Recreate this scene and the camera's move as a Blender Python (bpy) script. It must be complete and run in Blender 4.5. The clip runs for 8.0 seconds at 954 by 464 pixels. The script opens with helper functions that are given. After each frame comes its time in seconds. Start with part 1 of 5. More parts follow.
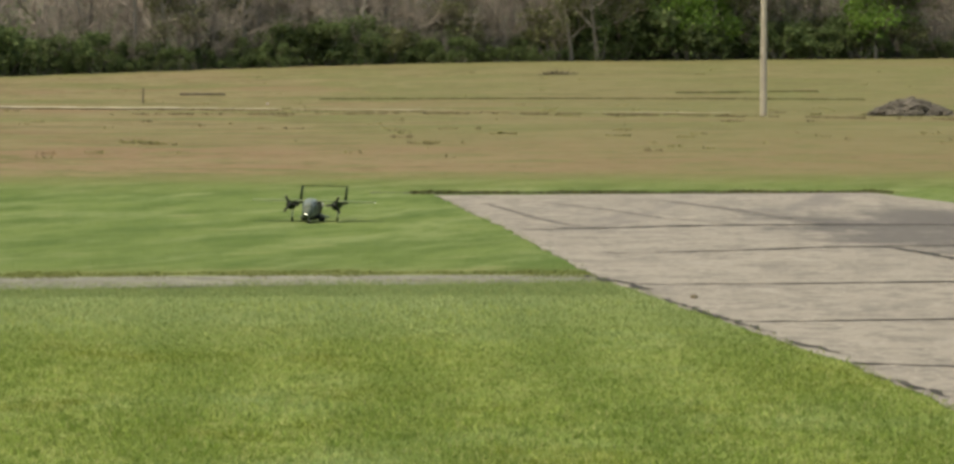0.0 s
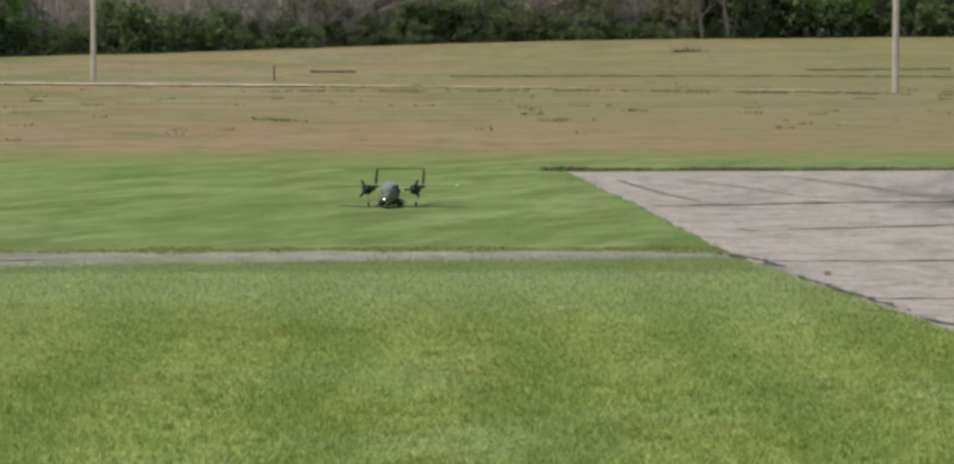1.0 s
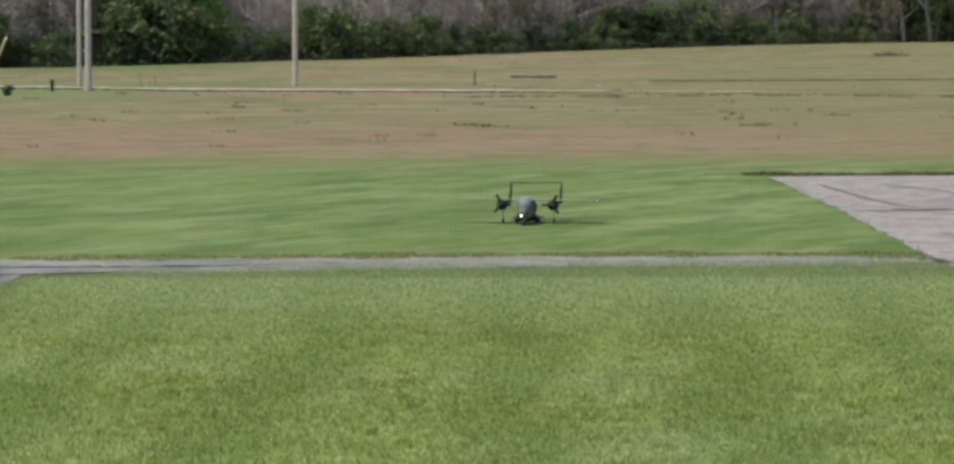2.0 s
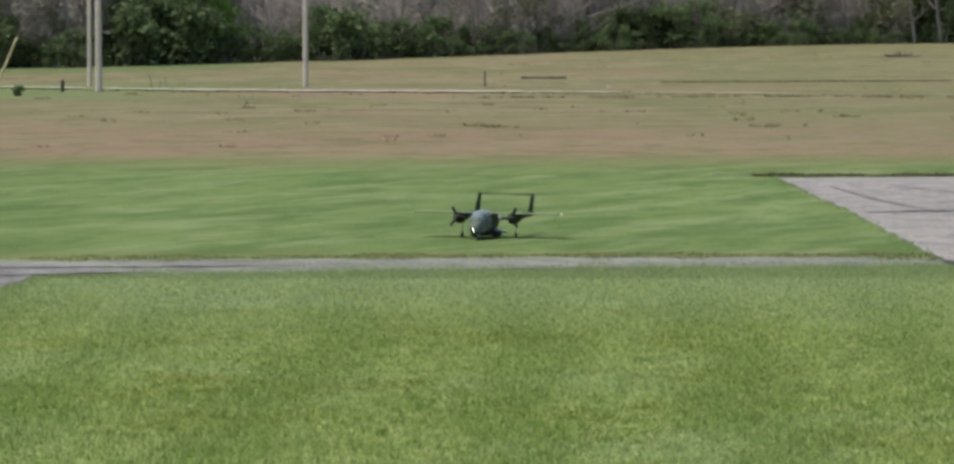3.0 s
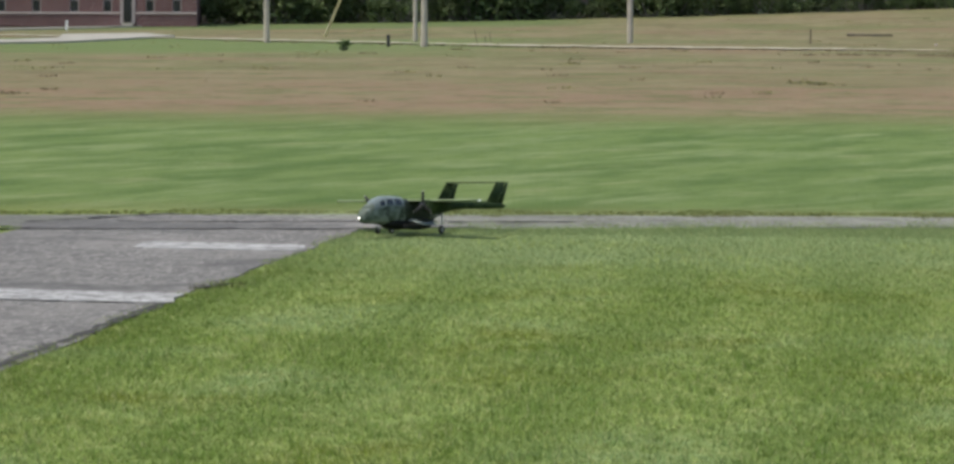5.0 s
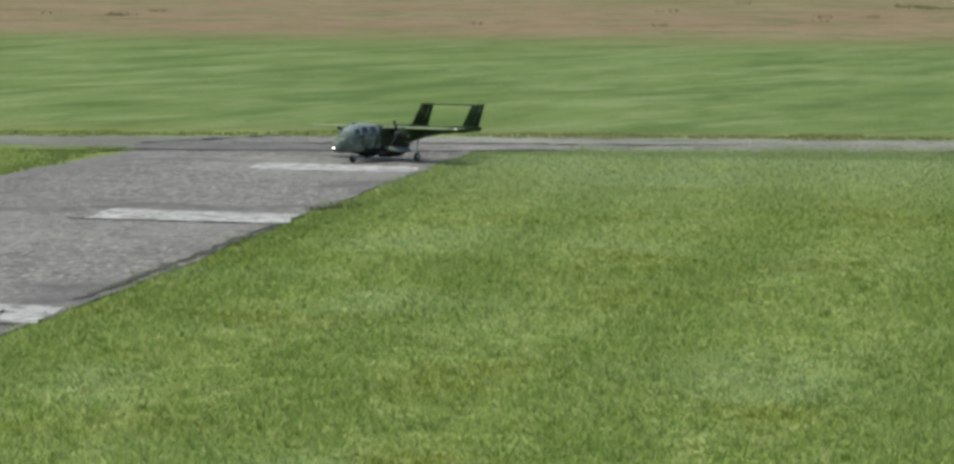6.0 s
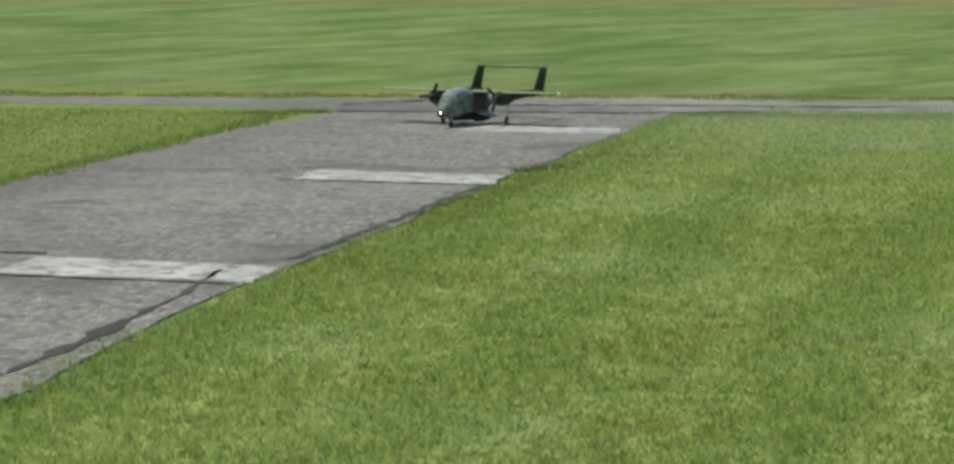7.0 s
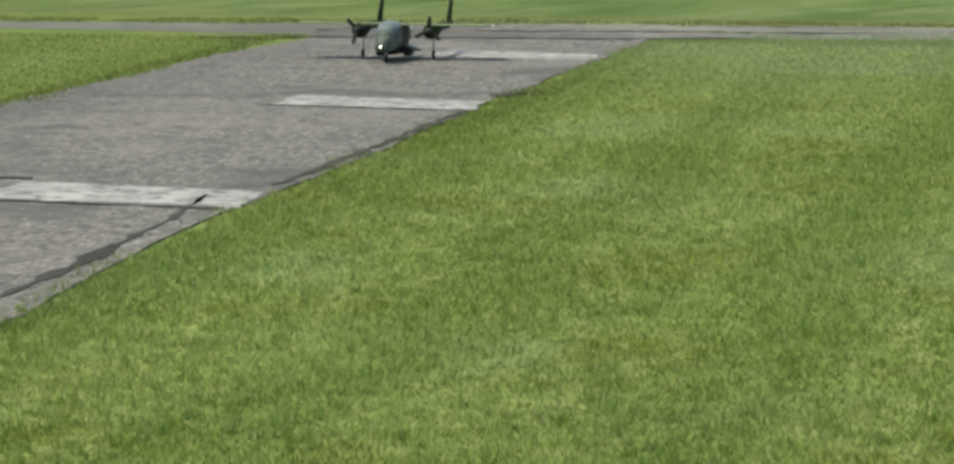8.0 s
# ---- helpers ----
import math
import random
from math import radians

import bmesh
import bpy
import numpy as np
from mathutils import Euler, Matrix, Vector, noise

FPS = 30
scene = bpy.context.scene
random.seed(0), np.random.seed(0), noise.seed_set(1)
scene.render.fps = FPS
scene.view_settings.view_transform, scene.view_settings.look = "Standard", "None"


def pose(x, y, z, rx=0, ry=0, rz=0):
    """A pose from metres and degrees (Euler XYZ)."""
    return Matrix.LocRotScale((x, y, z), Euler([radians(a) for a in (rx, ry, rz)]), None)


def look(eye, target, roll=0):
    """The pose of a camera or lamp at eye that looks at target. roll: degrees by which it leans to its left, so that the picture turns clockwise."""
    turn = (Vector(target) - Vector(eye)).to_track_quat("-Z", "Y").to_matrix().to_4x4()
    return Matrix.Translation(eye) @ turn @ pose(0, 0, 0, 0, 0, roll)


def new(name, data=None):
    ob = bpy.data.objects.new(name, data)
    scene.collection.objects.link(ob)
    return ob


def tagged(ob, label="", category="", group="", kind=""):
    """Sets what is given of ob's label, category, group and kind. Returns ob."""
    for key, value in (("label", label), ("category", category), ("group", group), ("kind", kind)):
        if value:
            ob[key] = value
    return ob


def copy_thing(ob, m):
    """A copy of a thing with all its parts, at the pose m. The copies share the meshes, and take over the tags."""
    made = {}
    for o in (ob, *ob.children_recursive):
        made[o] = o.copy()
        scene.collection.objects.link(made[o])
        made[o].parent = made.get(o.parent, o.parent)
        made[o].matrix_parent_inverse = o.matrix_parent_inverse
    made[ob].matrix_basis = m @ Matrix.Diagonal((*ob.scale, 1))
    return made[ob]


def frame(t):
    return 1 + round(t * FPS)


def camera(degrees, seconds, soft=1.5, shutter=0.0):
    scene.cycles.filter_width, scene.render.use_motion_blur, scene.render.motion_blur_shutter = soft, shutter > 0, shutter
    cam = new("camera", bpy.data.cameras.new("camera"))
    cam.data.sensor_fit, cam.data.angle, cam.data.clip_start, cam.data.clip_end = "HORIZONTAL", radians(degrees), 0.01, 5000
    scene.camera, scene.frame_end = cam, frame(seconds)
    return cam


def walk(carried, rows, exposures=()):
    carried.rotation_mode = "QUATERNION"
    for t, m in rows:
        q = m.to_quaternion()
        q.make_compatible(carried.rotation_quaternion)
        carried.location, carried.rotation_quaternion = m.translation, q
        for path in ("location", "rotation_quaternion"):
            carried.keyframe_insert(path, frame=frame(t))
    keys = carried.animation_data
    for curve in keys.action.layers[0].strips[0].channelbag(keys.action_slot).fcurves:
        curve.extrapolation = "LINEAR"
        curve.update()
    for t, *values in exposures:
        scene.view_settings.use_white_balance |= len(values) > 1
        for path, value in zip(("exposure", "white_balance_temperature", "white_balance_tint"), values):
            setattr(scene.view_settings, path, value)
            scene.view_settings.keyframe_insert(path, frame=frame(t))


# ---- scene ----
# ---------------------------------------------------------------- camera
cam = camera(15.73, 8.0, soft=3.0)
PATH = [
    (0, (0.103, -0.011, 1.665), (1.391, 19.924, 0.693), 0.03),
    (0.5, (0.095, -0.006, 1.656), (1.330, 19.930, 0.640), 0.11),
    (1, (0.084, 0.032, 1.650), (0.623, 19.995, 0.549), 0.04),
    (1.5, (0.072, 0.026, 1.651), (-0.361, 19.992, 0.566), -0.23),
    (1.7, (0.072, 0.026, 1.651), (-0.476, 19.990, 0.572), -0.23),
    (2.8, (0.075, 0.007, 1.653), (-0.601, 19.967, 0.597), -0.15),
    (3, (0.075, 0.007, 1.653), (-0.604, 19.967, 0.587), -0.15),
    (3.5, (0.064, 0.036, 1.650), (-0.811, 19.981, 0.457), 0.01),
    (4, (0.053, 0.087, 1.650), (-1.379, 19.996, 0.391), 0.12),
    (4.5, (0.044, 0.074, 1.646), (-1.706, 19.955, 0.352), 0.12),
    (5, (0.034, 0.118, 1.647), (-2.500, 19.913, 0.330), 0.14),
    (5.2, (0.055, 0.035, 1.653), (-2.776, 19.788, 0.314), 0.30),
    (6.3, (-0.032, -0.033, 1.654), (-3.437, 19.583, -0.244), 0.22),
    (6.5, (-0.041, -0.041, 1.654), (-3.969, 19.475, -0.271), 0.22),
    (7, (-0.132, -0.082, 1.645), (-4.283, 19.382, -0.335), 0.09),
    (7.5, (-0.244, -0.138, 1.641), (-4.188, 19.321, -0.767), 0.12),
    (8, (-0.221, -0.139, 1.646), (-4.151, 19.323, -0.759), 0.22),
]
EXPOSURES = [(0.0, 0.62, 8400, 2), (0.8, 0.60, 7400, 5), (1.5, 0.61, 6600, 10), (4.5, 0.57, 6450, 8), (5.2, 0.56, 6550, 7), (6.5, 0.56, 6700, 0), (8.0, 0.57, 7050, 0)]
walk(cam, [(t, look(eye, target, roll)) for t, eye, target, roll in PATH], EXPOSURES)

# ---------------------------------------------------------------- world and sun
SUN_EL, SUN_AZ = 66.0, 238.0      # degrees; azimuth clockwise from +y
world = bpy.data.worlds.new("sky")
scene.world = world
world.use_nodes = True
wn = world.node_tree
sky = wn.nodes.new("ShaderNodeTexSky")
sky.sky_type = "NISHITA"
sky.sun_disc = False
sky.sun_elevation = radians(SUN_EL)
sky.sun_rotation = radians(SUN_AZ)
sky.dust_density = 3.0
wn.links.new(sky.outputs[0], wn.nodes["Background"].inputs[0])
wn.nodes["Background"].inputs[1].default_value = 0.135
sun_data = bpy.data.lights.new("sun", "SUN")
sun_data.energy, sun_data.angle, sun_data.color = 2.1, radians(9.0), (1.0, 0.94, 0.85)
sun = new("sun", sun_data)
sun_dir = Vector((math.sin(radians(SUN_AZ)) * math.cos(radians(SUN_EL)), math.cos(radians(SUN_AZ)) * math.cos(radians(SUN_EL)), math.sin(radians(SUN_EL))))
sun.matrix_world = look(sun_dir * 50, (0, 0, 0))


# ---------------------------------------------------------------- materials
class Nodes:
    """A small builder for node materials."""

    def __init__(self, name):
        self.m = bpy.data.materials.new(name)
        self.m.use_nodes = True
        self.t = self.m.node_tree
        self.bsdf = self.t.nodes["Principled BSDF"]
        self.pos = self.t.nodes.new("ShaderNodeNewGeometry").outputs["Position"]

    def node(self, kind, **inputs):
        n = self.t.nodes.new(kind)
        for k, v in inputs.items():
            self.put(n.inputs[k.replace("_", " ")], v)
        return n

    def put(self, socket, v):
        if isinstance(v, bpy.types.NodeSocket):
            self.t.links.new(v, socket)
        elif isinstance(v, tuple) and len(v) == 3 and socket.type == "RGBA":
            socket.default_value = (*v, 1)
        else:
            socket.default_value = v

    def noise(self, scale, detail=3.0, rough=0.55, stretch=(1, 1, 1), turn=0.0, local=False):
        m = self.t.nodes.new("ShaderNodeMapping")
        m.vector_type = "TEXTURE" if turn else "POINT"
        m.inputs["Scale"].default_value = tuple(1 / v for v in stretch) if turn else stretch
        m.inputs["Rotation"].default_value = (0, 0, radians(turn))
        src = self.t.nodes.new("ShaderNodeTexCoord").outputs["Object"] if local else self.pos
        self.t.links.new(src, m.inputs["Vector"])
        return self.node("ShaderNodeTexNoise", Vector=m.outputs[0], Scale=scale, Detail=detail, Roughness=rough).outputs["Fac"]

    def ramp(self, v, lo, hi, a=0.0, b=1.0):
        n = self.t.nodes.new("ShaderNodeMapRange")
        n.interpolation_type = "SMOOTHSTEP"
        for k, x in (("Value", v), ("From Min", lo), ("From Max", hi), ("To Min", a), ("To Max", b)):
            self.put(n.inputs[k], x)
        return n.outputs[0]

    def math(self, op, a, b=0.0):
        n = self.t.nodes.new("ShaderNodeMath")
        n.operation = op
        self.put(n.inputs[0], a)
        self.put(n.inputs[1], b)
        return n.outputs[0]

    def mix(self, f, a, b, mode="MIX"):
        n = self.t.nodes.new("ShaderNodeMix")
        n.data_type, n.blend_type = "RGBA", mode
        self.put(n.inputs[0], f)
        self.put(n.inputs[6], a)
        self.put(n.inputs[7], b)
        return n.outputs[2]

    def axis(self, k):
        return self.node("ShaderNodeSeparateXYZ", Vector=self.pos).outputs[k]

    def done(self, colour, rough=0.8, bump=None, depth=0.01, metal=0.0, spec=0.3):
        self.put(self.bsdf.inputs["Base Color"], colour)
        self.put(self.bsdf.inputs["Roughness"], rough)
        self.put(self.bsdf.inputs["Metallic"], metal)
        self.put(self.bsdf.inputs["Specular IOR Level"], spec)
        if bump is not None:
            b = self.node("ShaderNodeBump", Height=bump, Distance=depth, Strength=0.6)
            self.t.links.new(b.outputs[0], self.bsdf.inputs["Normal"])
        return self.m


def plain(name, a, b, scale=20.0, rough=0.6, metal=0.0, fine=150.0, depth=0.001, spec=0.3, local=True):
    """A surface of two close colours in patches, with fine grain in the relief."""
    k = Nodes(name)
    big = k.noise(scale, 4, local=local)
    small = k.noise(fine, 2, local=local)
    c = k.mix(k.ramp(big, 0.35, 0.65), a, b)
    c = k.mix(k.ramp(small, 0.4, 0.7, 0.0, 0.35), c, tuple(x * 0.7 for x in a))
    return k.done(c, rough, small, depth, metal, spec)


LAWN_A, LAWN_B = (0.164, 0.218, 0.054), (0.190, 0.248, 0.074)
LAWN_DARK, LAWN_DRY = (0.112, 0.164, 0.036), (0.255, 0.290, 0.105)
TAN_PALE = (0.22, 0.19, 0.11)
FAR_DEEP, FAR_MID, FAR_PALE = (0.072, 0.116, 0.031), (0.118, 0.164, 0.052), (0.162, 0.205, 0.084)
BROWN_A, BROWN_B, BROWN_DARK = (0.184, 0.130, 0.082), (0.188, 0.145, 0.088), (0.105, 0.092, 0.045)
TAN_A, TAN_GREEN = (0.172, 0.146, 0.082), (0.128, 0.132, 0.058)


def lawn_colour(k, x, y):
    """Mown turf: broad pale and dark patches, mowing lanes, dry flecks."""
    n0, n1, n2 = k.noise(0.28, 3), k.noise(1.7, 5, 0.65), k.noise(4.5, 5, 0.65)
    c = k.mix(k.ramp(n0, 0.38, 0.62), LAWN_A, LAWN_B)
    c = k.mix(k.ramp(n1, 0.44, 0.70, 0, 0.75), c, LAWN_DARK)
    c = k.mix(k.ramp(k.noise(0.55, 4), 0.48, 0.66, 0, 0.75), c, (0.196, 0.258, 0.108))
    c = k.mix(k.ramp(k.noise(0.8, 5, 0.6), 0.50, 0.66, 0, 0.8), c, (0.128, 0.152, 0.022))
    c = k.mix(k.ramp(n2, 0.50, 0.66, 0, 0.7), c, LAWN_DRY)
    c = k.mix(k.ramp(k.noise(11.0, 4, 0.65), 0.51, 0.62, 0, 0.85), c, LAWN_DRY)
    c = k.mix(k.ramp(k.noise(8.0, 5, 0.68), 0.51, 0.62, 0, 0.85), c, (0.085, 0.130, 0.024))
    near = k.ramp(y, 25.8, 27.2, 1.0, 0.0)
    lane = k.math("SINE", k.math("ADD", k.math("MULTIPLY", x, 5.6), k.math("MULTIPLY", k.noise(0.30, 4), 7.0)))
    c = k.mix(k.math("MULTIPLY", k.ramp(lane, -0.5, 0.9, 0, 0.58), near), c, LAWN_DARK)
    # thin dry turf along the near side of the path
    dry = k.math("ADD", y, k.math("MULTIPLY", k.noise(0.6, 4, 0.6), 5.0))
    c = k.mix(k.math("MULTIPLY", k.ramp(dry, 21.5, 27.5, 0.0, 0.8), k.ramp(x, -6.2, -4.6)), c, (0.205, 0.258, 0.118))
    c = k.mix(k.ramp(x, -6.3, -6.6, 0.0, 0.6), c, (0.112, 0.150, 0.036))
    # turf beyond the path: light and shade of low slopes painted as short swathes
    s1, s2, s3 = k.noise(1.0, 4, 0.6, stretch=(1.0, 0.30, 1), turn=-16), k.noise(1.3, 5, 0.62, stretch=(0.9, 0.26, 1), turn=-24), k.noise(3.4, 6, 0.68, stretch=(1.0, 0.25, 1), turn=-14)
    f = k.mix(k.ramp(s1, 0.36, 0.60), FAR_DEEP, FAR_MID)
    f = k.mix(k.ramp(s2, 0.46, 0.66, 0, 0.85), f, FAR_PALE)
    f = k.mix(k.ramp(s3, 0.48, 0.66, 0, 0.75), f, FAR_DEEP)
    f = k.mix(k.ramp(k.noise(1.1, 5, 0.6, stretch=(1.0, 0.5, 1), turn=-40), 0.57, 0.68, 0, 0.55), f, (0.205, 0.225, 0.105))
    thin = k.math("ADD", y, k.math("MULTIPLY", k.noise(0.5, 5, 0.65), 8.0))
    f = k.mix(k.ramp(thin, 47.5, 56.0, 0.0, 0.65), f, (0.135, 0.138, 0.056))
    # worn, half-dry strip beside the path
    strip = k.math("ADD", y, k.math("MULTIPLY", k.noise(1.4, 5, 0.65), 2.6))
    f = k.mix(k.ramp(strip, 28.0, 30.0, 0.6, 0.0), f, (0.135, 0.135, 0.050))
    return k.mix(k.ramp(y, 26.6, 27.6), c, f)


def field_colour(k, x, y):
    """Long brown grass, then tan and green rough grass farther off."""
    m1, m2, m3 = k.noise(0.13, 5, 0.6), k.noise(0.45, 5, 0.62), k.noise(1.3, 4, 0.6)
    brown = k.mix(k.ramp(m1, 0.4, 0.6), BROWN_A, BROWN_B)
    brown = k.mix(k.ramp(m2, 0.50, 0.60, 0, 0.75), brown, TAN_GREEN)
    brown = k.mix(k.ramp(m3, 0.54, 0.66, 0, 0.75), brown, BROWN_DARK)
    brown = k.mix(k.ramp(k.noise(3.5, 4, 0.65), 0.56, 0.66, 0, 0.65), brown, TAN_PALE)
    tan = k.mix(k.ramp(k.noise(0.09, 5, 0.62), 0.42, 0.58), TAN_A, TAN_GREEN)
    tan = k.mix(k.ramp(k.noise(0.22, 6, 0.68), 0.53, 0.60, 0, 0.8), tan, BROWN_DARK)
    tan = k.mix(k.ramp(k.noise(0.055, 4), 0.54, 0.64, 0, 0.7), tan, BROWN_A)
    tan = k.mix(k.ramp(k.noise(0.5, 5, 0.68), 0.54, 0.64, 0, 0.7), tan, TAN_PALE)
    edge = k.math("ADD", y, k.math("MULTIPLY", m1, 40.0))
    c = k.mix(k.ramp(edge, 78.0, 112.0), brown, tan)
    c = k.mix(k.ramp(k.noise(0.30, 6, 0.7), 0.56, 0.63, 0, 0.75), c, (0.100, 0.112, 0.044))
    c = k.mix(k.ramp(k.noise(0.85, 5, 0.7), 0.57, 0.63, 0, 0.7), c, (0.105, 0.088, 0.042))
    lush = k.math("MULTIPLY", k.ramp(x, -10.0, -24.0), k.math("MULTIPLY", k.ramp(edge, 124.0, 140.0), k.ramp(edge, 182.0, 170.0)))
    c = k.mix(k.math("MULTIPLY", lush, 0.8), c, (0.105, 0.150, 0.050))
    # the field turns greener where it nears the runway's end
    gx = k.math("ADD", x, k.math("MULTIPLY", k.noise(0.1, 3), 12.0))
    return k.mix(k.math("MULTIPLY", k.ramp(gx, 4.0, 22.0), 0.45), c, TAN_GREEN)


def whole_ground(k):
    x, y = k.axis(0), k.axis(1)
    edge = k.math("ADD", y, k.math("MULTIPLY", k.noise(0.5, 4), 5.0))
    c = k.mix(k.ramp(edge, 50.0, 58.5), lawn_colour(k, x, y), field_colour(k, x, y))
    wood = k.math("ADD", y, k.math("ADD", k.math("MULTIPLY", k.noise(0.3, 3), 10.0), k.math("ADD", k.ramp(x, -33.0, -19.0, 6.0, 0.0), k.ramp(x, -17.0, 10.0, 0.0, -11.0))))
    green = k.math("MULTIPLY", k.ramp(wood, 184.0, 196.0), k.ramp(x, -15.0, -23.0))
    c = k.mix(k.math("MULTIPLY", green, 0.8), c, (0.09, 0.13, 0.045))
    return c, wood


def ground_material():
    k = Nodes("field_ground")
    c, wood = whole_ground(k)
    n3, n4 = k.noise(14.0, 3), k.noise(70.0, 2)
    c = k.mix(k.math("MULTIPLY", k.ramp(n3, 0.5, 0.8, 0, 0.35), k.ramp(k.axis(1), 30.0, 40.0, 1.0, 0.0)), c, (0.10, 0.13, 0.04))
    c = k.mix(k.ramp(wood, 210.0, 214.0), c, k.mix(k.noise(0.8, 4), (0.085, 0.078, 0.060), (0.05, 0.05, 0.034)))
    return k.done(c, 0.95, k.math("ADD", n3, k.math("MULTIPLY", n4, 0.6)), 0.03, spec=0.1)


def blade_material(name, gain, spread=0.5, dry=(0.40, 0.40, 0.19), dry_share=0.86):
    """Blades take the colour of the turf that they stand in, each a little lighter or darker, some dry."""
    k = Nodes(name)
    rnd = k.t.nodes.new("ShaderNodeNewGeometry").outputs["Random Per Island"]
    c = whole_ground(k)[0]
    shade = k.math("MULTIPLY", k.math("ADD", k.math("MULTIPLY", rnd, spread), 1.0 - spread / 2), gain)
    grey = k.node("ShaderNodeCombineColor", Red=shade, Green=shade, Blue=shade).outputs[0]
    c = k.mix(1.0, c, grey, "MULTIPLY")
    fleck = k.math("FRACT", k.math("MULTIPLY", rnd, 37.0))
    c = k.mix(k.math("GREATER_THAN", fleck, dry_share), c, dry)
    k.done(c, 0.75, spec=0.12)
    tr = k.node("ShaderNodeBsdfTranslucent", Color=c)
    mixer = k.node("ShaderNodeMixShader", Fac=0.45)
    k.t.links.new(k.bsdf.outputs[0], mixer.inputs[1])
    k.t.links.new(tr.outputs[0], mixer.inputs[2])
    k.t.links.new(mixer.outputs[0], k.t.nodes["Material Output"].inputs[0])
    return k.m


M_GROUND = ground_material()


def paved(name, a, b, stain, stain_scale=0.45, lo=0.50, hi=0.64):
    k = Nodes(name)
    n1, n2, n3 = k.noise(0.9, 4), k.noise(7.0, 5, 0.65), k.noise(60.0, 3)
    c = k.mix(k.ramp(n1, 0.35, 0.65), a, b)
    c = k.mix(k.ramp(n2, 0.42, 0.70, 0, 0.55), c, stain)
    c = k.mix(k.ramp(n3, 0.48, 0.66, 0, 0.65), c, tuple(x * 0.5 for x in a))
    c = k.mix(k.ramp(k.noise(24.0, 5, 0.75), 0.52, 0.62, 0, 0.8), c, tuple(x * 1.5 for x in b))
    c = k.mix(k.ramp(k.noise(17.0, 4, 0.7), 0.53, 0.64, 0, 0.6), c, tuple(x * 0.6 for x in a))
    c = k.mix(k.ramp(k.noise(5.5, 7, 0.82), 0.53, 0.60, 0, 0.6), c, tuple(x * 0.6 for x in stain))
    c = k.mix(k.ramp(k.noise(7.5, 7, 0.82), 0.54, 0.60, 0, 0.55), c, tuple(x * 1.45 for x in b))
    grit, pit = k.noise(38.0, 3, 0.7, stretch=(1.0, 0.30, 1)), k.noise(31.0, 3, 0.7, stretch=(1.0, 0.28, 1))
    c = k.mix(k.ramp(grit, 0.55, 0.64, 0, 0.8), c, tuple(x * 1.75 for x in b))
    c = k.mix(k.ramp(pit, 0.55, 0.64, 0, 0.8), c, tuple(x * 0.42 for x in a))
    c = k.mix(k.ramp(k.noise(0.8, 4, 0.6, stretch=(1.0, 0.35, 1)), 0.48, 0.62, 0, 0.45), c, tuple(x * 1.25 for x in b))
    c = k.mix(k.ramp(k.noise(stain_scale, 5, 0.62), lo, hi, 0, 0.75), c, stain)
    c = k.mix(k.ramp(k.noise(1.8, 5, 0.65), 0.52, 0.66, 0, 0.5), c, tuple(x * 0.75 for x in stain))
    # darker towards the left side, with a ragged border
    side = k.math("ADD", k.axis(0), k.math("MULTIPLY", k.noise(0.9, 5, 0.65), 1.6))
    c = k.mix(k.ramp(side, -4.9, -6.0, 0.0, 0.5), c, tuple(x * 0.85 for x in stain))
    return k.done(c, 0.9, n3, 0.006, spec=0.2)


